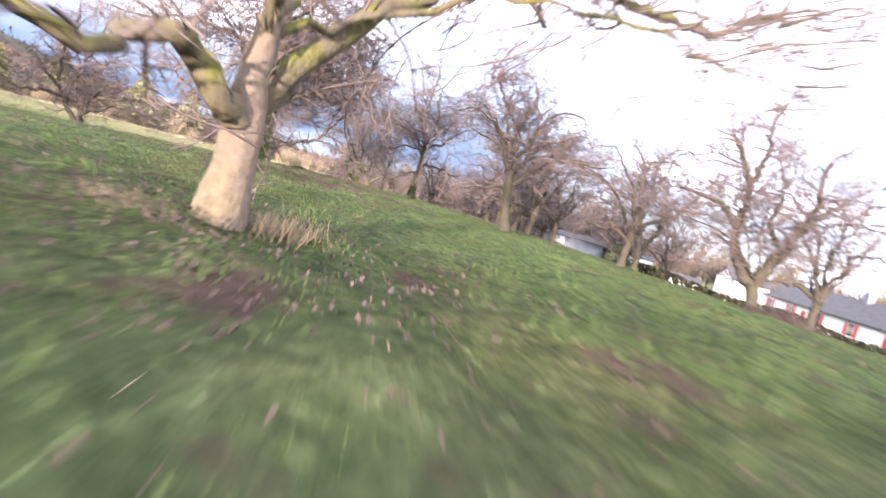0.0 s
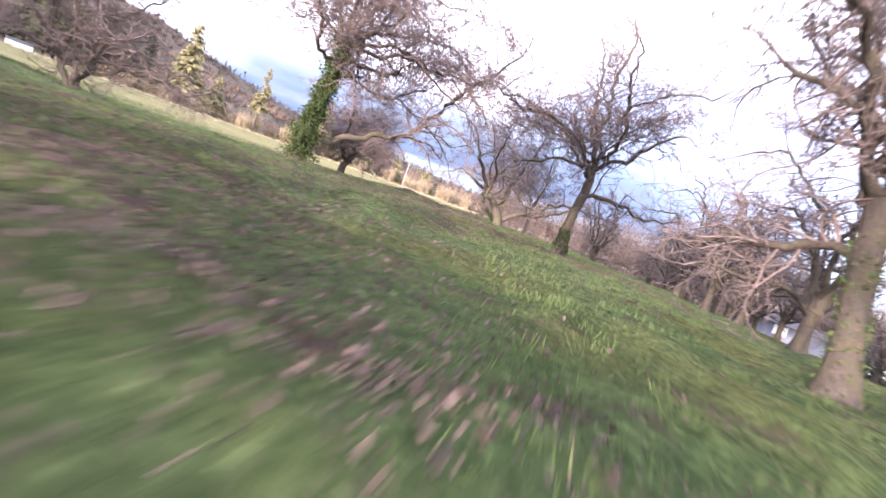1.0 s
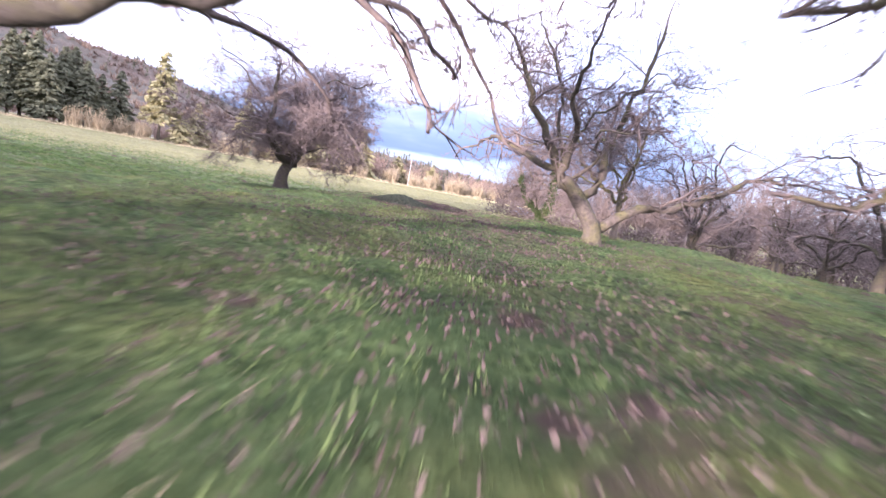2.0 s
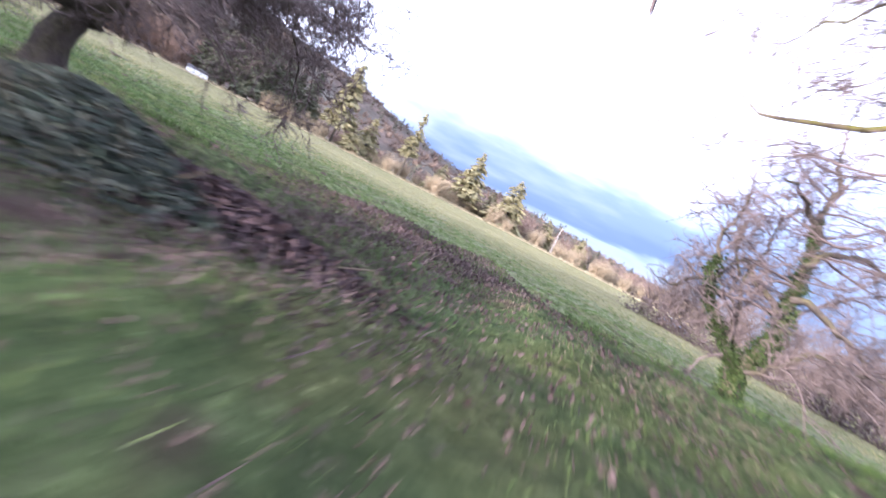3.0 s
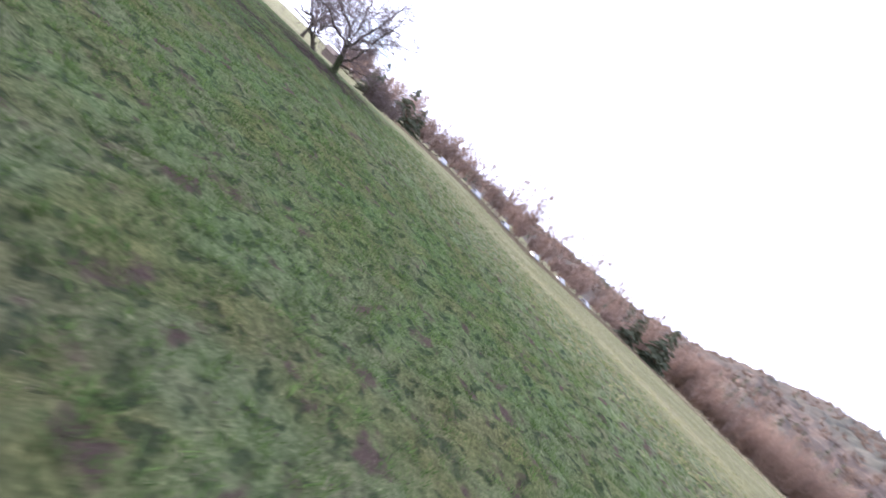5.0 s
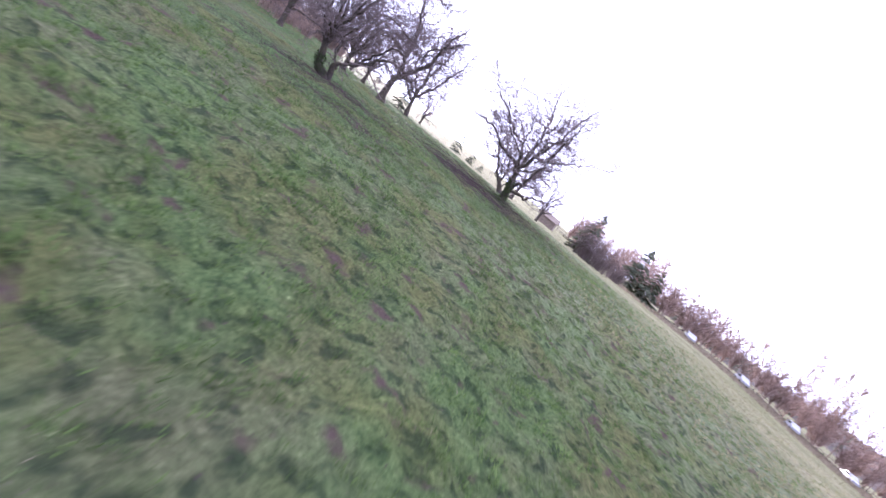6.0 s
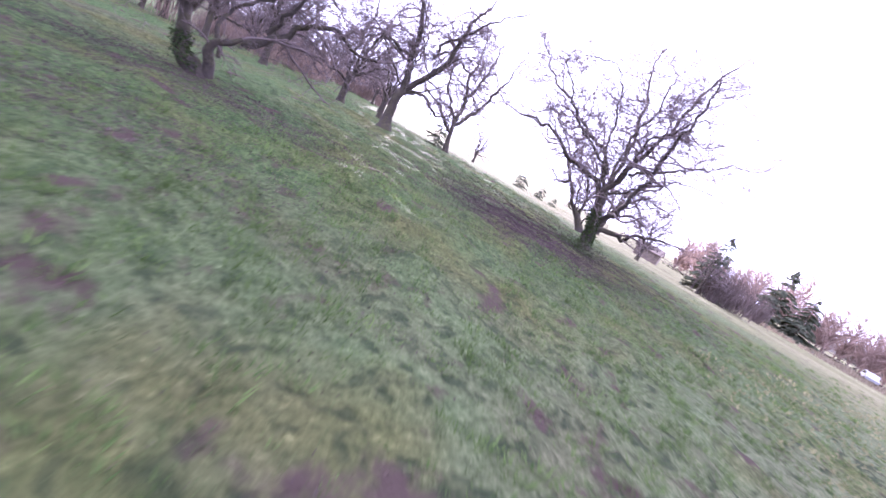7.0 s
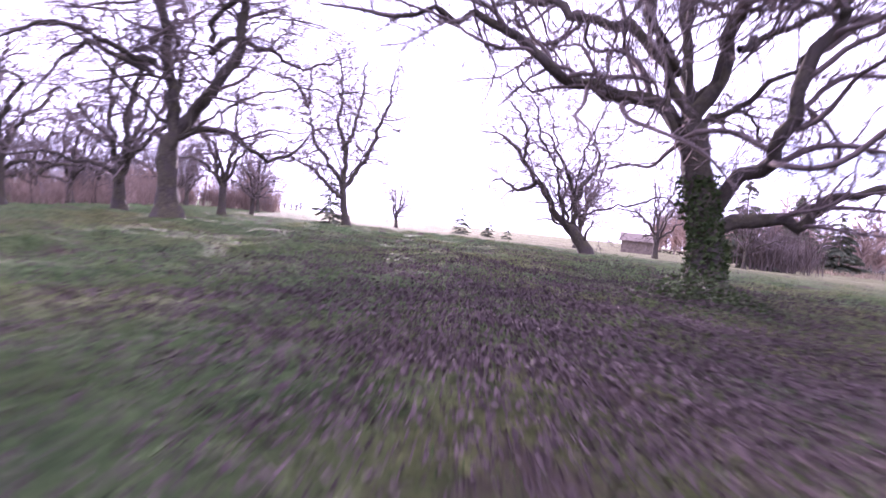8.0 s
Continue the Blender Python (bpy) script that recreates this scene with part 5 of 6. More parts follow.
def hill():
    """A wooded hill beyond the field: crest height by bearing."""
    crest = np.array([(5, 1.2), (20, 2.0), (30, 2.6), (38, 3.4), (45, 5.0), (50, 6.1), (57, 7.1), (62, 7.6), (68, 8.5), (75, 7.5), (80, 6.0), (85, 4.2), (92, 2.6), (105, 2.2), (120, 1.2)])
    az = np.linspace(5, 120, 420)
    el = np.interp(az, crest[:, 0], crest[:, 1])
    rad = 300 + 800 * np.linspace(0, 1, 130) ** 1.25
    share = np.interp(rad, (300, 380, 480, 600, 740, 900, 1100), (0.0, 0.12, 0.38, 0.68, 0.92, 1.0, 0.9))
    rng = np.random.default_rng(9)
    A, K = np.meshgrid(np.radians(az), rad)
    X, Y = -10 - np.sin(A) * K, 40 + np.cos(A) * K
    Z = -2.0 + np.tan(np.radians(el - 0.9))[None, :] * 900 * share[:, None]
    # the treetops make the slope lumpy
    Z = Z + (9.0 * np.abs(lattice_noise(X, Y, 11, 51) - 0.5) + 4.0 * lattice_noise(X, Y, 5.5, 52) + 10.0 * lattice_noise(X, Y, 60, 53) - 6) * np.clip((K - 305) / 60, 0, 1)
    V = np.stack((X, Y, Z), -1).reshape(-1, 3)
    n = len(az)
    i = (np.arange(len(rad) - 1)[:, None] * n + np.arange(n - 1)).ravel()
    F = np.stack((i, i + n, i + n + 1, i + 1), -1)
    h = new("hill", mesh_from("hill", V, F, HILLWOOD, True))
    tagged(h, "wooded hillside of bare and fir trees beyond the field", "hill", kind="structure")
    # bare crowns cover the slope
    m, per = 3600, 15
    f = rng.integers(0, len(F), m)
    p = V[F[f]].mean(axis=1)
    f = np.hypot(p[:, 0] + 10, p[:, 1] - 40) > 340
    p = p[f]; m = len(p)
    h = rng.uniform(6, 11, (m, 1, 1))
    d = rng.normal(0, 1, (m, per, 3)); d[..., 2] = np.abs(d[..., 2]) * 0.9 + 0.1
    d /= np.linalg.norm(d, axis=-1)[..., None]
    base = p[:, None, :] + d * h * (0.15, 0.15, 0.25)
    tip = p[:, None, :] + d * h * (0.62, 0.62, 0.95) * rng.uniform(0.6, 1.0, (m, per, 1))
    side = rng.normal(0, 1, (m, per, 3)); side /= np.linalg.norm(side, axis=-1)[..., None]
    w = rng.uniform(0.45, 1.0, (m, per, 1))
    vv = np.stack((base - side * w, base + side * w, tip), 2).reshape(-1, 3)
    tagged(new("hillside_bare_woods", mesh_from("hillside_bare_woods", vv, np.arange(len(vv)).reshape(-1, 3), HILLBARE)), "grey-brown bare woods covering the hillside", "woods", kind="stuff")
    # pointed firs stand among them in loose groups
    m = 520
    f = rng.integers(0, len(F), m * 6)
    p = V[F[f]].mean(axis=1)
    p = p[lattice_noise(p[:, 0], p[:, 1], 70, 57) > 0.56][:m]; m = len(p)
    R = rng.uniform(1.6, 2.8, m)
    per = 20
    k = rng.random((m, per)); a = rng.uniform(0, 6.283, (m, per))
    out = R[:, None] * (1.05 - k) * rng.uniform(0.5, 1.1, (m, per))
    d = np.stack((np.cos(a), np.sin(a), 0.45 + 0 * a), -1)
    pos = p[:, None, :] + np.stack((np.cos(a) * out, np.sin(a) * out, k * R[:, None] * 4.2), -1)
    pos, d = pos.reshape(-1, 3), d.reshape(-1, 3)
    t = np.stack((-d[:, 1], d[:, 0], 0 * d[:, 0]), -1); b = np.cross(d, t)
    sz = rng.uniform(0.5, 1.1, (len(pos), 1))
    vv = np.stack((pos - t * sz, pos - b * sz, pos + t * sz, pos + b * sz), 1).reshape(-1, 3)
    tagged(new("hillside_fir_woods", mesh_from("hillside_fir_woods", vv, np.arange(len(vv)).reshape(-1, 4), HILLFIR)), "grey-green fir trees scattered over the hillside", "woods", kind="stuff")
hill()

# ---- buildings and fences ----
def box_bm(bm, x0, x1, y0, y1, z0, z1, bevel=0.0):
    r = bmesh.ops.create_cube(bm, size=1.0)
    for v in r["verts"]:
        v.co = Vector(((x0 + x1) / 2 + v.co.x * (x1 - x0), (y0 + y1) / 2 + v.co.y * (y1 - y0), (z0 + z1) / 2 + v.co.z * (z1 - z0)))
    if bevel:
        bmesh.ops.bevel(bm, geom=list({e for v in r["verts"] for e in v.link_edges}), offset=bevel, segments=1, affect="EDGES")

def box_part(name, parent, mat, x0, x1, y0, y1, z0, z1, label="", bevel=0.02):
    bm = bmesh.new(); box_bm(bm, x0, x1, y0, y1, z0, z1, bevel)
    me = bpy.data.meshes.new(name); bm.to_mesh(me); bm.free(); me.materials.append(mat)
    return part(name, me, parent, label)

def gable_part(name, parent, mat, x0, x1, y0, y1, z0, z1, peak, along="x"):
    """Walls with two gables; the ridge runs along x or y."""
    if along == "x":
        prof = [(y0, z0), (y1, z0), (y1, z1), ((y0 + y1) / 2, peak), (y0, z1)]
        V = [(x0, a, b) for a, b in prof] + [(x1, a, b) for a, b in prof]
    else:
        prof = [(x0, z0), (x1, z0), (x1, z1), ((x0 + x1) / 2, peak), (x0, z1)]
        V = [(a, y0, b) for a, b in prof] + [(a, y1, b) for a, b in prof]
    F = [(0, 1, 2, 3, 4), (9, 8, 7, 6, 5)] + [(i, (i + 1) % 5, (i + 1) % 5 + 5, i + 5) for i in range(5)]
    me = mesh_from(name, V, F, mat)
    bm = bmesh.new(); bm.from_mesh(me); bmesh.ops.recalc_face_normals(bm, faces=bm.faces); bm.to_mesh(me); bm.free()
    return part(name, me, parent)

def roof_part(parent, mat, x0, x1, y0, y1, z1, peak, along="x", over=0.35, thick=0.14):
    V = []
    for t in (0, thick):
        if along == "x":
            m = (y0 + y1) / 2; s = (peak - z1) / (m - y0)
            V += [(x, yy, zz + t + 0.01) for x in (x0 - over, x1 + over) for yy, zz in ((y0 - over, z1 - over * s), (m, peak), (y1 + over, z1 - over * s))]
        else:
            m = (x0 + x1) / 2; s = (peak - z1) / (m - x0)
            V += [(xx, yv, zz + t + 0.01) for yv in (y0 - over, y1 + over) for xx, zz in ((x0 - over, z1 - over * s), (m, peak), (x1 + over, z1 - over * s))]
    F = [(0, 1, 4, 3), (1, 2, 5, 4), (6, 9, 10, 7), (7, 10, 11, 8), (0, 3, 9, 6), (2, 8, 11, 5), (0, 6, 7, 1), (1, 7, 8, 2), (3, 4, 10, 9), (4, 5, 11, 10)]
    me = mesh_from("roof", V, F, mat)
    bm = bmesh.new(); bm.from_mesh(me); bmesh.ops.recalc_face_normals(bm, faces=bm.faces); bm.to_mesh(me); bm.free()
    return part("roof", me, parent, "grey sheet roof")

def window_part(house, x, y, z, w, h, face):
    """A window on the wall that faces -x ('x') or -y ('y'), with red shutters."""
    def b(name, par, mat, u0, u1, v0, v1, out, label=""):
        if face == "x":
            return box_part(name, par, mat, x - out, x + 0.02, y + u0, y + u1, z + v0, z + v1, label, 0.008)
        return box_part(name, par, mat, x + u0, x + u1, y - out, y + 0.02, z + v0, z + v1, label, 0.008)
    win = b("window", house, PAINT, -w / 2 - 0.08, w / 2 + 0.08, -0.08, h + 0.08, 0.05)
    b("pane", win, DARKGLASS, -w / 2, w / 2, 0, h, 0.058)
    b("shutter", house, REDPAINT, -w / 2 - 0.62, -w / 2 - 0.1, -0.05, h + 0.05, 0.07, "red painted shutter")
    b("shutter", house, REDPAINT, w / 2 + 0.1, w / 2 + 0.62, -0.05, h + 0.05, 0.07, "red painted shutter")

def long_house():
    h = new("long_house"); tagged(h, "long low white house with grey roof and red shutters", "house")
    h.matrix_world = pose(46.0, 64.0, -3.05, 0, 0, -9)
    gable_part("wall", h, PAINT, 0, 9, -21, 17, 0, 2.7, 5.0, "y")
    roof_part(h, ROOFING, 0, 9, -21, 17, 2.7, 5.0, "y")
    gable_part("wall", h, PAINT, -4.5, 0.4, 12, 19.5, 0, 3.5, 5.1, "x")
    roof_part(h, ROOFING, -4.5, 0.4, 12, 19.5, 3.5, 5.1, "x")
    for y in (-15.5, -9.0, -2.5, 4.0, 9.8):
        window_part(h, 0, y, 1.0, 1.1, 1.3, "x")
    box_part("door", h, REDPAINT, -0.05, 0.02, 0.3, 1.25, 0.02, 2.05, "red painted door")
    box_part("chimney", h, SHEDWALL, 3.6, 4.4, -4, -3.2, 4.4, 6.0)
    return h
long_house()

def shed(px, py, z, rz, w, d, h, label, wallmat, white=True, roofmat=None):
    s = new("shed"); tagged(s, label, "shed"); s.matrix_world = pose(px, py, z, 0, 0, rz)
    gable_part("wall", s, wallmat, -w / 2, w / 2, -d / 2, d / 2, 0, h, h + 0.7, "x")
    roof_part(s, roofmat or ROOFING, -w / 2, w / 2, -d / 2, d / 2, h, h + 0.7, "x", 0.25, 0.08)
    if white:
        box_part("door", s, TIMBER, -2.4, -1.5, -d / 2 - 0.04, -d / 2 + 0.02, 0.02, 1.2, "dark door")
        box_part("sign_board", s, PAINT, -2.5, -1.3, -d / 2 - 0.05, -d / 2 + 0.02, 1.25, 2.2, "white painted board")
    return s
shed(19, 76, float(ground_z(19, 76)), -12, 8.2, 5, 2.3, "blue-grey shed with white board above dark door", SHEDWALL)
shed(31, 83, float(ground_z(31, 83)), -20, 5.0, 5, 2.4, "small white outbuilding with grey roof", PAINT, False)
shed(37, 80, float(ground_z(37, 80)), -20, 5.5, 3, 1.3, "low white garden store behind the hedge", PAINT, False)
px, py = at_bearing(62.9, 195)
shed(px, py, -2.0, 63, 6.5, 5, 2.0, "white sunlit farm building at the field edge", PAINT, False)
px, py = at_bearing(74.5, 640)
shed(px, py, 52.0, 75, 14.0, 9, 5, "pale house high on the wooded hillside", PAINT, False)
shed(-14, -55, float(ground_z(-14, -55)), 15, 13.0, 6, 2.6, "long white building beyond the old orchard rows", PAINT, False)
shed(-97, -4, float(ground_z(-97, -4)), 134, 3.2, 3, 1.3, "low brown brick outbuilding on the grass rise", TIMBER, False, TIMBER)

def hedge(name, label, line, height, width, mat, seed, per=55):
    rng = np.random.default_rng(seed)
    p = np.array(line, float)
    seg = np.linalg.norm(np.diff(p, axis=0), axis=1); cum = np.concatenate(([0], np.cumsum(seg)))
    n = int(cum[-1] * per)
    s = rng.uniform(0, cum[-1], n)
    x, y = np.interp(s, cum, p[:, 0]) + rng.normal(0, width, n), np.interp(s, cum, p[:, 1]) + rng.normal(0, width, n)
    z = ground_z(x, y) + rng.uniform(0, height, n) * (0.8 + 0.2 * np.sin(s * 0.7))
    v, f = leaf_quads(np.stack((x, y, z), -1), 0.16, rng)
    return tagged(new(name, mesh_from(name, v, f, mat)), label, "hedge", kind="stuff")
HEDGE = leafy_material("dark_winter_hedge", (0.020, 0.024, 0.014), (0.060, 0.055, 0.032))
hedge("garden_hedge", "low dark clipped hedge before the white house", [(16.9, 44.6), (23, 41.5), (27.3, 38.5), (34, 32), (42, 22)], 0.9, 0.16, HEDGE, 31, 160)
hedge("thicket_undergrowth", "low brown undergrowth at the foot of the thicket", [(-28, 116), (-8, 110), (8, 98), (22, 90), (30, 102)], 2.6, 1.0, THICKET, 33, 190)
hedge("field_hedge", "low dark hedge along the field edge", [(-125, -30), (-122, -6), (-158, 20), (-203, 60)], 0.8, 0.4, HEDGE, 32, 18)

def field_fence(line, step=9.0):
    fence = new("field_fence"); tagged(fence, "weathered post and rail fence along the field", "fence")
    p = np.array(line, float)
    seg = np.linalg.norm(np.diff(p, axis=0), axis=1); cum = np.concatenate(([0], np.cumsum(seg)))
    s = np.arange(0, cum[-1], step)
    xs, ys = np.interp(s, cum, p[:, 0]), np.interp(s, cum, p[:, 1])
    post = None
    for i, (x, y) in enumerate(zip(xs, ys)):
        z = float(ground_z(x, y))
        o = box_part("post", fence, TIMBER, x - 0.08, x + 0.08, y - 0.08, y + 0.08, z - 0.2, z + 1.25)
        if i:
            for hh in (0.55, 1.05):
                tb = Tubes(); tb.add([(xs[i - 1], ys[i - 1], float(ground_z(xs[i - 1], ys[i - 1])) + hh), (x, y, z + hh)], [0.06, 0.06], 4)
                part("rail", tb.mesh("rail", TIMBER), fence)
field_fence([(-123, -30), (-120, -6), (-156, 21), (-200, 62)])

def parked_car(px, py, rz, paint, label):
    c = new("parked_car"); tagged(c, label, "car", "parked cars"); c.matrix_world = pose(px, py, float(ground_z(px, py)), 0, 0, rz)
    bm = bmesh.new()
    prof = [(-2.1, 0.35), (2.1, 0.35), (2.15, 0.75), (1.2, 0.88), (0.55, 1.42), (-1.1, 1.45), (-1.8, 0.95), (-2.15, 0.85)]
    a = [bm.verts.new((x, -0.85, z)) for x, z in prof]; b = [bm.verts.new((x, 0.85, z)) for x, z in prof]
    bm.faces.new(a); bm.faces.new(b[::-1])
    for i in range(len(prof)):
        bm.faces.new((a[i], b[i], b[(i + 1) % len(prof)], a[(i + 1) % len(prof)]))
    bmesh.ops.recalc_face_normals(bm, faces=bm.faces); bmesh.ops.bevel(bm, geom=bm.edges[:], offset=0.06, segments=2, affect="EDGES")
    me = bpy.data.meshes.new("body"); bm.to_mesh(me); bm.free(); me.materials.append(paint); part("body", me, c)
    for s in (-1, 1):
        box_part("window", c, DARKGLASS, -1.0, 0.5, s * 0.80 - 0.02, s * 0.80 + 0.07 * s, 0.95, 1.32)
    for x in (-1.35, 1.35):
        for s in (-0.8, 0.8):
            tb = Tubes(); tb.add([(x, s - 0.1, 0.32), (x, s - 0.09, 0.32), (x, s + 0.09, 0.32), (x, s + 0.1, 0.32)], [0.01, 0.32, 0.32, 0.01], 12)
            part("wheel", tb.mesh("wheel", HEDGE), c)
CARGREY = plain_material("silver_grey_car_paint", (0.30, 0.30, 0.31), (0.36, 0.36, 0.37), 2, 0.3, 0)
BLUEPAINT = plain_material("blue_car_paint", (0.16, 0.20, 0.28), (0.18, 0.22, 0.30), 2, 0.3, 0)
for i in range(6):
    k = i / 5
    parked_car(-133 - 50 * k + (i % 3), 6 + 38 * k, 40 + 7 * (i % 2), CARGREY, "grey parked car beside the field fence")
px, py = at_bearing(10.3, 84, -9.2, 43.5)
parked_car(px, py, 15, BLUEPAINT, "grey-blue parked car at the edge of the meadow")
PALEWOOD = plain_material("pale_weathered_pole", (0.34, 0.31, 0.28), (0.48, 0.44, 0.40), 3.0)
def utility_pole():
    px, py = at_bearing(24.2, 190, -9.2, 43.5)
    p = empty_thing("utility_pole", px, py, "pale timber pole at the field edge", "pole")
    tb = Tubes(); tb.add([(0, 0, -0.3), (0, 0, 5), (0, 0, 10.2)], [0.17, 0.15, 0.11], 7); part("pole", tb.mesh("pole", PALEWOOD), p)
    box_part("crossarm", p, TIMBER, -0.9, 0.9, -0.08, 0.08, 9.4, 9.6)
utility_pole()

# ---- grass, straw, leaves ----
def near_way(count, rng, spread):
    p = np.array(OPEN + [(-60, 28)], float); p[0] = (0.5, -2.5)
    seg = np.linalg.norm(np.diff(p, axis=0), axis=1); cum = np.concatenate(([0], np.cumsum(seg)))
    s = rng.uniform(0, cum[-1], count)
    return np.interp(s, cum, p[:, 0]) + rng.normal(0, spread, count), np.interp(s, cum, p[:, 1]) + rng.normal(0, spread, count)

def blades(name, label, x, y, height, width, mat, rng, lean=0.5, hub=None):
    """Bent single blades; round a hub they lean outward like a tuft."""
    n = len(x)
    z = ground_z(x, y) + tussock_z(x, y) - 0.05
    a = rng.uniform(0, 6.283, n)
    h = height * rng.uniform(0.45, 1.3, n)
    b = a + rng.normal(0, 0.9, n) + 1.57
    if hub is not None:
        b = np.arctan2(y - hub[1], x - hub[0]) + rng.normal(0, 0.5, n)
        a = b + 1.57 + rng.normal(0, 0.6, n)
        far = np.hypot(y - hub[1], x - hub[0])
        h = h * np.clip(1.25 - far * 3.2, 0.3, 1.2)
    # trodden shorter along the open lane between the trees
    lane = np.full(n, 9.0)
    for (ax, ay), (bx, by) in zip(OPEN, OPEN[1:]):
        k = np.clip(((x - ax) * (bx - ax) + (y - ay) * (by - ay)) / ((bx - ax) ** 2 + (by - ay) ** 2), 0, 1)
        lane = np.minimum(lane, np.hypot(x - ax - k * (bx - ax), y - ay - k * (by - ay)))
    h = h * np.clip(0.35 + 0.6 * lane, 0.4, 1.0)
    l = h * lean * rng.uniform(0.2, 1.5, n)
    wx, wy = np.cos(a) * width, np.sin(a) * width
    V = np.stack((np.stack((x - wx, y - wy, z), -1), np.stack((x + wx, y + wy, z), -1),
                  np.stack((x + np.cos(b) * l, y + np.sin(b) * l, z + h), -1)), 1).reshape(-1, 3)
    return tagged(new(name, mesh_from(name, V, np.arange(3 * n).reshape(-1, 3), mat)), label, "grass", kind="stuff")

TUFTBLADE = leafy_material("deep_green_tuft_blades", (0.050, 0.096, 0.025), (0.175, 0.240, 0.072), 0.85, 0.35)
rng = np.random.default_rng(41)
x, y = near_way(220000, rng, 3.6)
blades("meadow_grass", "short green winter grass blades", x, y, 0.060, 0.0045, BLADE, rng, 0.9)
x, y = near_way(15000, rng, 5.5)
k = rng.integers(0, 15000, 270000)
hx, hy = x[k], y[k]
blades("grass_tussocks", "taller green grass tufts in the meadow", hx + rng.normal(0, 0.085, 270000), hy + rng.normal(0, 0.085, 270000), 0.10, 0.0075, BLADE, rng, 0.7, (hx, hy))
x, y = near_way(34000, rng, 17.0)
keep = (y - 50 - (x + 10) * 0.2745) * 0.9643 > 0
x, y = x[keep], y[keep]
k = np.repeat(np.arange(len(x)), 15)
hx, hy = x[k], y[k]
blades("field_grass_tufts", "lumpy deep green grass tufts over the field", hx + rng.normal(0, 0.09, len(k)), hy + rng.normal(0, 0.09, len(k)), 0.14, 0.013, TUFTBLADE, rng, 0.8, (hx, hy))
x, y = near_way(2500, rng, 6.0)
k = rng.integers(0, 2500, 26000)
blades("dry_grass", "scattered dry straw in the meadow", x[k] + rng.normal(0, 0.12, 26000), y[k] + rng.normal(0, 0.12, 26000), 0.07, 0.004, STRAW, rng, 1.4)

x, y, s = belt_at(EDGE[1:7], 60000, rng, 1.0)
k = 26 * rng.random(60000) ** 2.2
q = np.hypot(x + 25, y - 40)
blades("field_margin_grass", "tall pale dry grass along the field margin", x - (x + 25) / q * k, y - (y - 40) / q * k, 0.50, 0.06, STRAW, rng, 0.5)
FIELDBLADE = leafy_material("mown_field_grass", (0.19, 0.195, 0.085), (0.40, 0.360, 0.190), 0.7, 0.4)
a, k = np.radians(rng.uniform(-35, 125, 110000)), 42 + 130 * rng.random(110000) ** 1.1
x, y = -18 - np.sin(a) * k, 48 + np.cos(a) * k
keep = (y - 50 - (x + 10) * 0.2745) * 0.9643 > 4
blades("mown_field_grass", "short tan and green grass of the open field", x[keep], y[keep], 0.14, 0.05, FIELDBLADE, rng, 0.5)

def along(line, count, rng, spread):
    p = np.array(line, float)
    seg = np.linalg.norm(np.diff(p, axis=0), axis=1); cum = np.concatenate(([0], np.cumsum(seg)))
    s = rng.uniform(0, cum[-1], count)
    return np.interp(s, cum, p[:, 0]) + rng.normal(0, spread, count), np.interp(s, cum, p[:, 1]) + rng.normal(0, spread, count)
DEADWEED = leafy_material("mauve_brown_dead_weeds", (0.066, 0.048, 0.048), (0.170, 0.122, 0.116))
x, y = along([(-11.2, 44.5), (-12.2, 46.6), (-14.2, 49.8), (-17.8, 51.9)], 11000, rng, 0.7)
blades("dead_undergrowth", "dead mauve-brown weeds along the orchard edge", x, y, 0.11, 0.006, DEADWEED, rng, 1.0)
PINKGRASS = leafy_material("pinkish_dead_grass", (0.19, 0.150, 0.128), (0.36, 0.285, 0.240), 0.8, 0.3)
x, y = along([(-12.0, 47.6), (-12.2, 49.0), (-13.2, 51.2), (-15.0, 52.2)], 5500, rng, 0.5)
blades("flattened_dead_grass", "flattened pinkish dead grass at the orchard edge", x, y, 0.09, 0.007, PINKGRASS, rng, 1.5)

def patch(cx, cy, sx, sy, count, rng):
    return rng.normal(cx, sx, count), rng.normal(cy, sy, count)

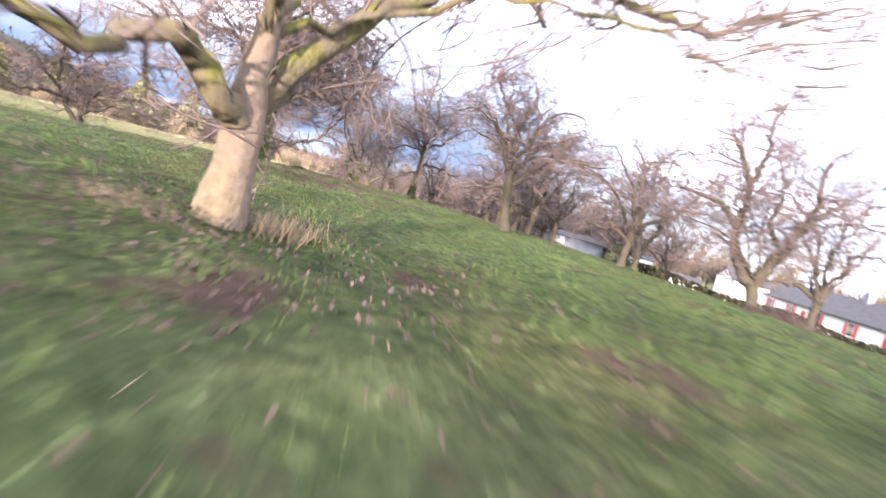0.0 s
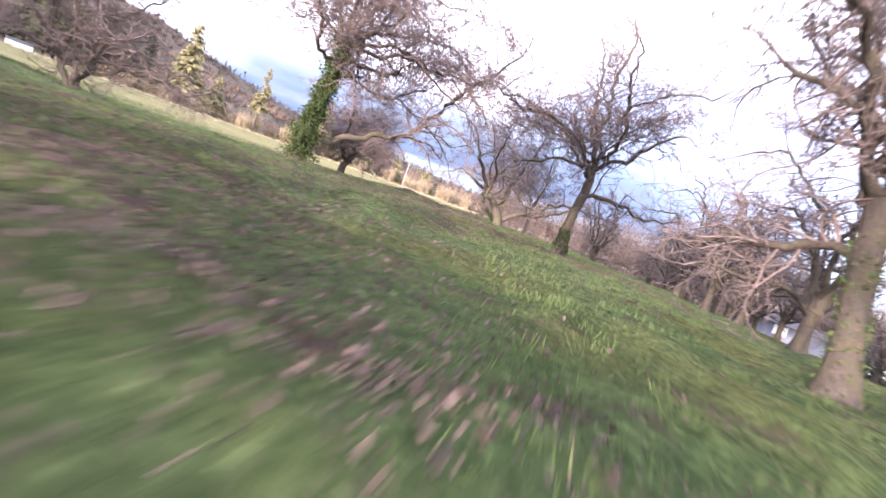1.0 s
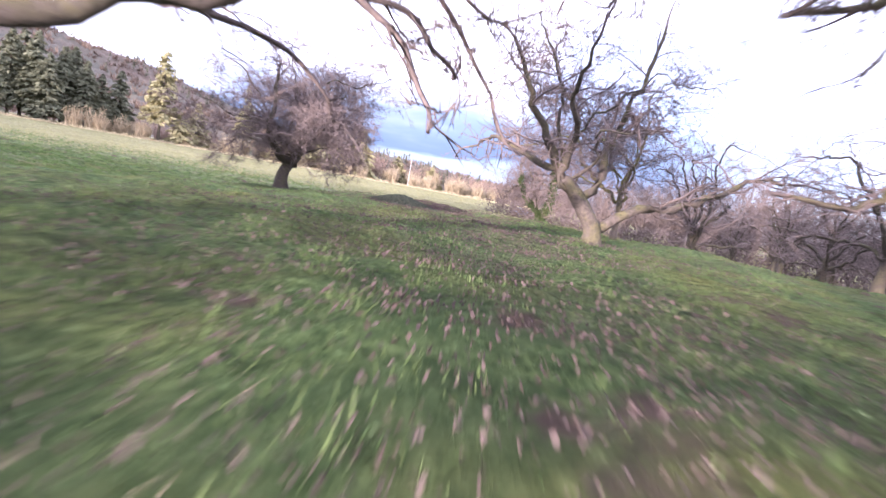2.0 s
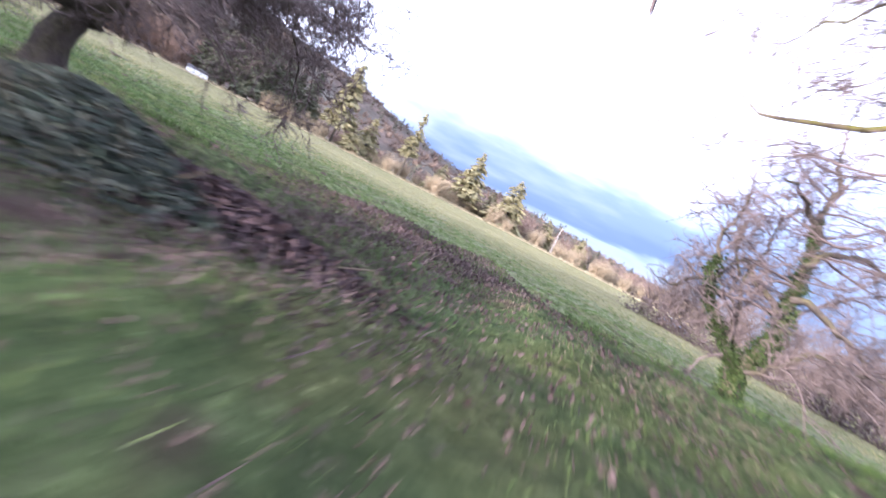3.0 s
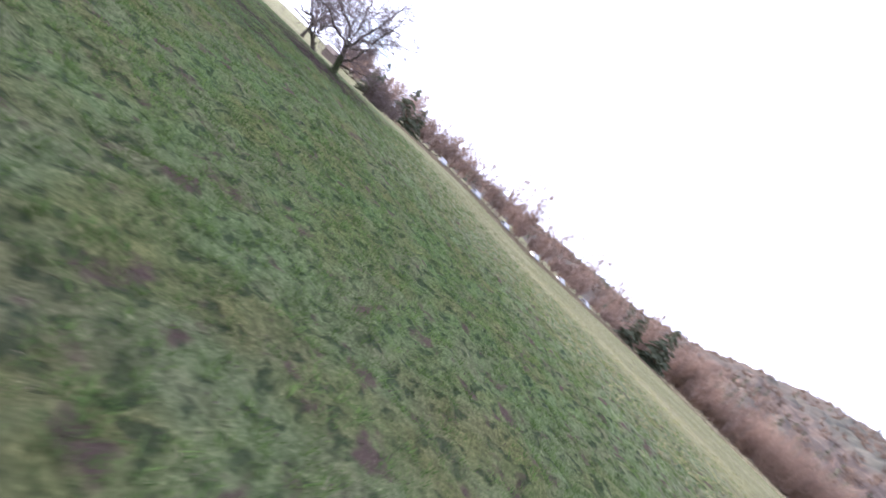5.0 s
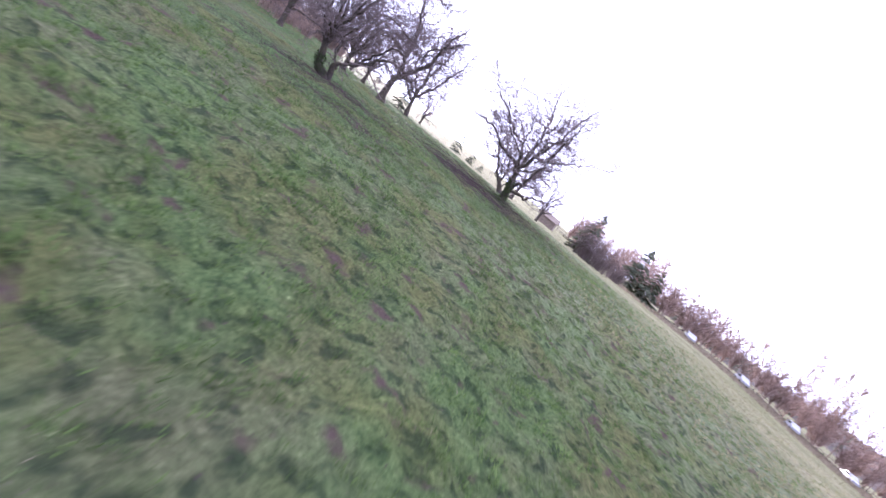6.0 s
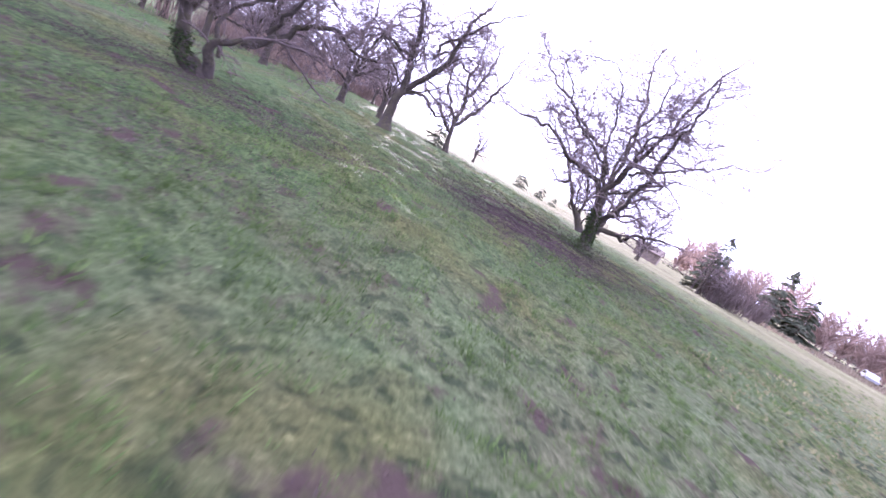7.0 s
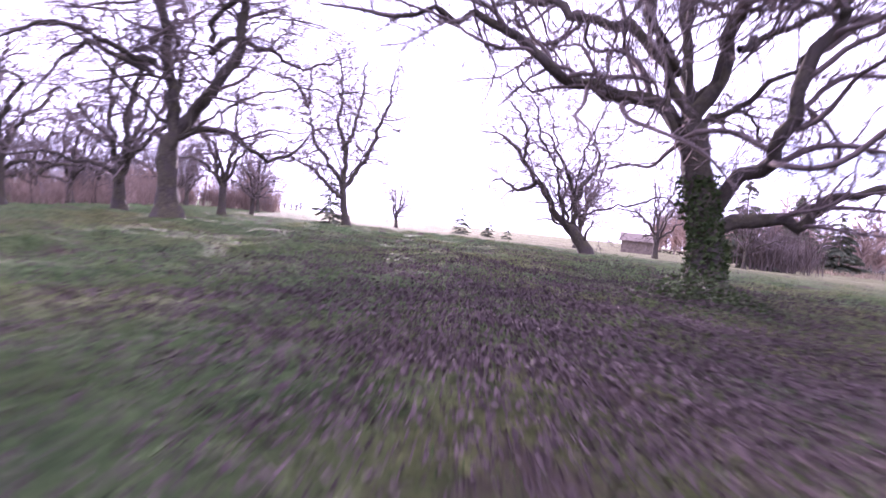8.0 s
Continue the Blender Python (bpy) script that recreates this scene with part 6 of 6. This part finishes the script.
def litter():
    rng = np.random.default_rng(43)
    xs, ys = near_way(14000, rng, 6.0)
    # heavier falls under the trees
    for cx, cy, sx, sy, n in [(-2.2, 2.6, 1.5, 1.5, 1400), (-3.6, 9.0, 2.0, 2.5, 900), (-6.5, 15, 2.2, 2.2, 1200), (-3.0, 17.0, 1.2, 0.8, 1500), (-1.2, 16.4, 0.6, 0.5, 500), (-9, 28, 3, 3, 1800), (-1.6, 31.2, 3.2, 1.4, 5200), (-8.5, 35, 2.5, 4, 3600), (-5.2, 27, 1.8, 2.2, 1800),
                              (-8.3, 40.5, 2.2, 2.2, 4200), (-12.6, 44.2, 1.6, 0.9, 1300), (-14.4, 51.7, 1.1, 0.6, 1300), (-17.0, 51.6, 0.8, 0.8, 1200), (-13.2, 50.6, 0.9, 0.8, 900), (-11.5, 45.6, 1.5, 1.2, 700), (-45.5, 38.5, 2.2, 1.6, 3000), (-59.0, 34.5, 3.2, 2.2, 13000), (-56.6, 34.2, 1.6, 1.6, 3500), (-60, 28.5, 3.5, 2.5, 4500), (-57.5, 36.2, 1.8, 1.0, 5000), (-56.4, 36.0, 1.3, 1.5, 6500), (-58.6, 32.6, 2.6, 2.4, 4000), (-10.4, 46.8, 1.4, 1.2, 700), (-47.0, 37.6, 2.6, 1.3, 4200), (-4.6, 19.0, 1.3, 1.3, 1800), (-6.6, 21.5, 1.8, 1.6, 1500), (-14.4, 50.3, 0.9, 0.6, 2200), (-12.6, 48.1, 0.7, 0.7, 1800), (-45.6, 42.8, 1.8, 1.0, 3500)]:
        x, y = patch(cx, cy, sx, sy, int(n * 1.6), rng)
        xs, ys = np.concatenate((xs, x)), np.concatenate((ys, y))
    z = ground_z(xs, ys) + tussock_z(xs, ys) + rng.uniform(0.0, 0.05, len(xs))
    n = len(xs)
    a = rng.uniform(0, 6.283, n); s = rng.uniform(0.008, 0.021, n)
    c, d = np.cos(a) * s, np.sin(a) * s
    t = rng.uniform(-0.018, 0.028, (4, n))
    V = np.stack((np.stack((xs - c, ys - d, z + t[0]), -1), np.stack((xs + d * 0.5, ys - c * 0.5, z + t[1]), -1), np.stack((xs + c, ys + d, z + t[2]), -1), np.stack((xs - d * 0.5, ys + c * 0.5, z + t[3]), -1)), 1).reshape(-1, 3)
    tagged(new("leaf_litter", mesh_from("leaf_litter", V, np.arange(4 * n).reshape(-1, 4), LITTER)), "fallen brown walnut leaves lying in the grass", "leaves", kind="stuff")
litter()

def bramble_heap(cx, cy, rx, ry, h, rz, count, seed, label, mat_leaf):
    rng = np.random.default_rng(seed)
    heap = empty_thing("bramble_heap", cx, cy, label, "brambles", "bramble heaps", rz)
    for _ in range(14):
        tb = Tubes()
        a = rng.uniform(0, 6.283); u = rng.normal(0, 0.4, 2)
        p0 = np.array((u[0] * rx, u[1] * ry, 0.0)); l = rng.uniform(0.3, 0.8)
        tb.add([p0, p0 + (math.cos(a) * l * 0.4, math.sin(a) * l * 0.4, h * rng.uniform(0.7, 1.2)), p0 + (math.cos(a) * l, math.sin(a) * l, h * rng.uniform(0.1, 0.6))], [0.006, 0.005, 0.003], 3)
        part("stem", tb.mesh("stem", DARKBARK), heap)
    u = rng.normal(0, 0.45, (count, 2))
    r2 = (u ** 2).sum(1)
    z = h * np.exp(-r2 * 1.6) * rng.uniform(0.2, 1.05, count)
    v, f = leaf_quads(np.stack((u[:, 0] * rx, u[:, 1] * ry, z), -1), 0.027, rng)
    part("leaves", mesh_from("leaves", v, f, mat_leaf), heap)["kind"] = "stuff"
BRAMBLE = leafy_material("bramble_leaves", (0.022, 0.036, 0.026), (0.072, 0.074, 0.060))
REDBRAMBLE = leafy_material("reddish_bramble_leaves", (0.038, 0.029, 0.030), (0.112, 0.076, 0.079))
bramble_heap(-12.7, 44.7, 1.1, 0.6, 0.30, 10, 12000, 51, "dark bramble heap beside the crooked walnut tree", BRAMBLE)
bramble_heap(-12.0, 45.2, 1.3, 0.5, 0.20, 25, 4200, 52, "low reddish bramble patch in the grass", REDBRAMBLE)
bramble_heap(-60.2, 33.5, 1.0, 0.8, 0.42, 0, 1100, 53, "ivy and brambles round the walnut foot", IVY)
bramble_heap(12.6, 18.8, 2.2, 1.4, 0.5, 30, 2600, 54, "dry brown bracken under the twin-stemmed tree", LITTER)

def straw_tuft(cx, cy, count, h, seed, sx=0.3, sy=0.3, label="pale dry grass tuft at the tree foot"):
    rng = np.random.default_rng(seed)
    x, y = patch(cx, cy, sx, sy, count, rng)
    o = blades("dry_grass_tuft", label, x, y, h, 0.006, STRAW, rng, 0.6)
straw_tuft(-1.15, 4.1, 420, 0.22, 61, 0.14, 0.14)
straw_tuft(-2.0, 3.4, 260, 0.10, 62, 0.28, 0.25)
for i, (cx, cy) in enumerate([(-10.6, 47.4), (-9.9, 47.2), (-11.3, 47.9), (-12.2, 48.6)]):
    straw_tuft(cx, cy, 700, 0.07, 65 + i, 0.5, 0.35, "pinkish dry grass swathe at the orchard edge")
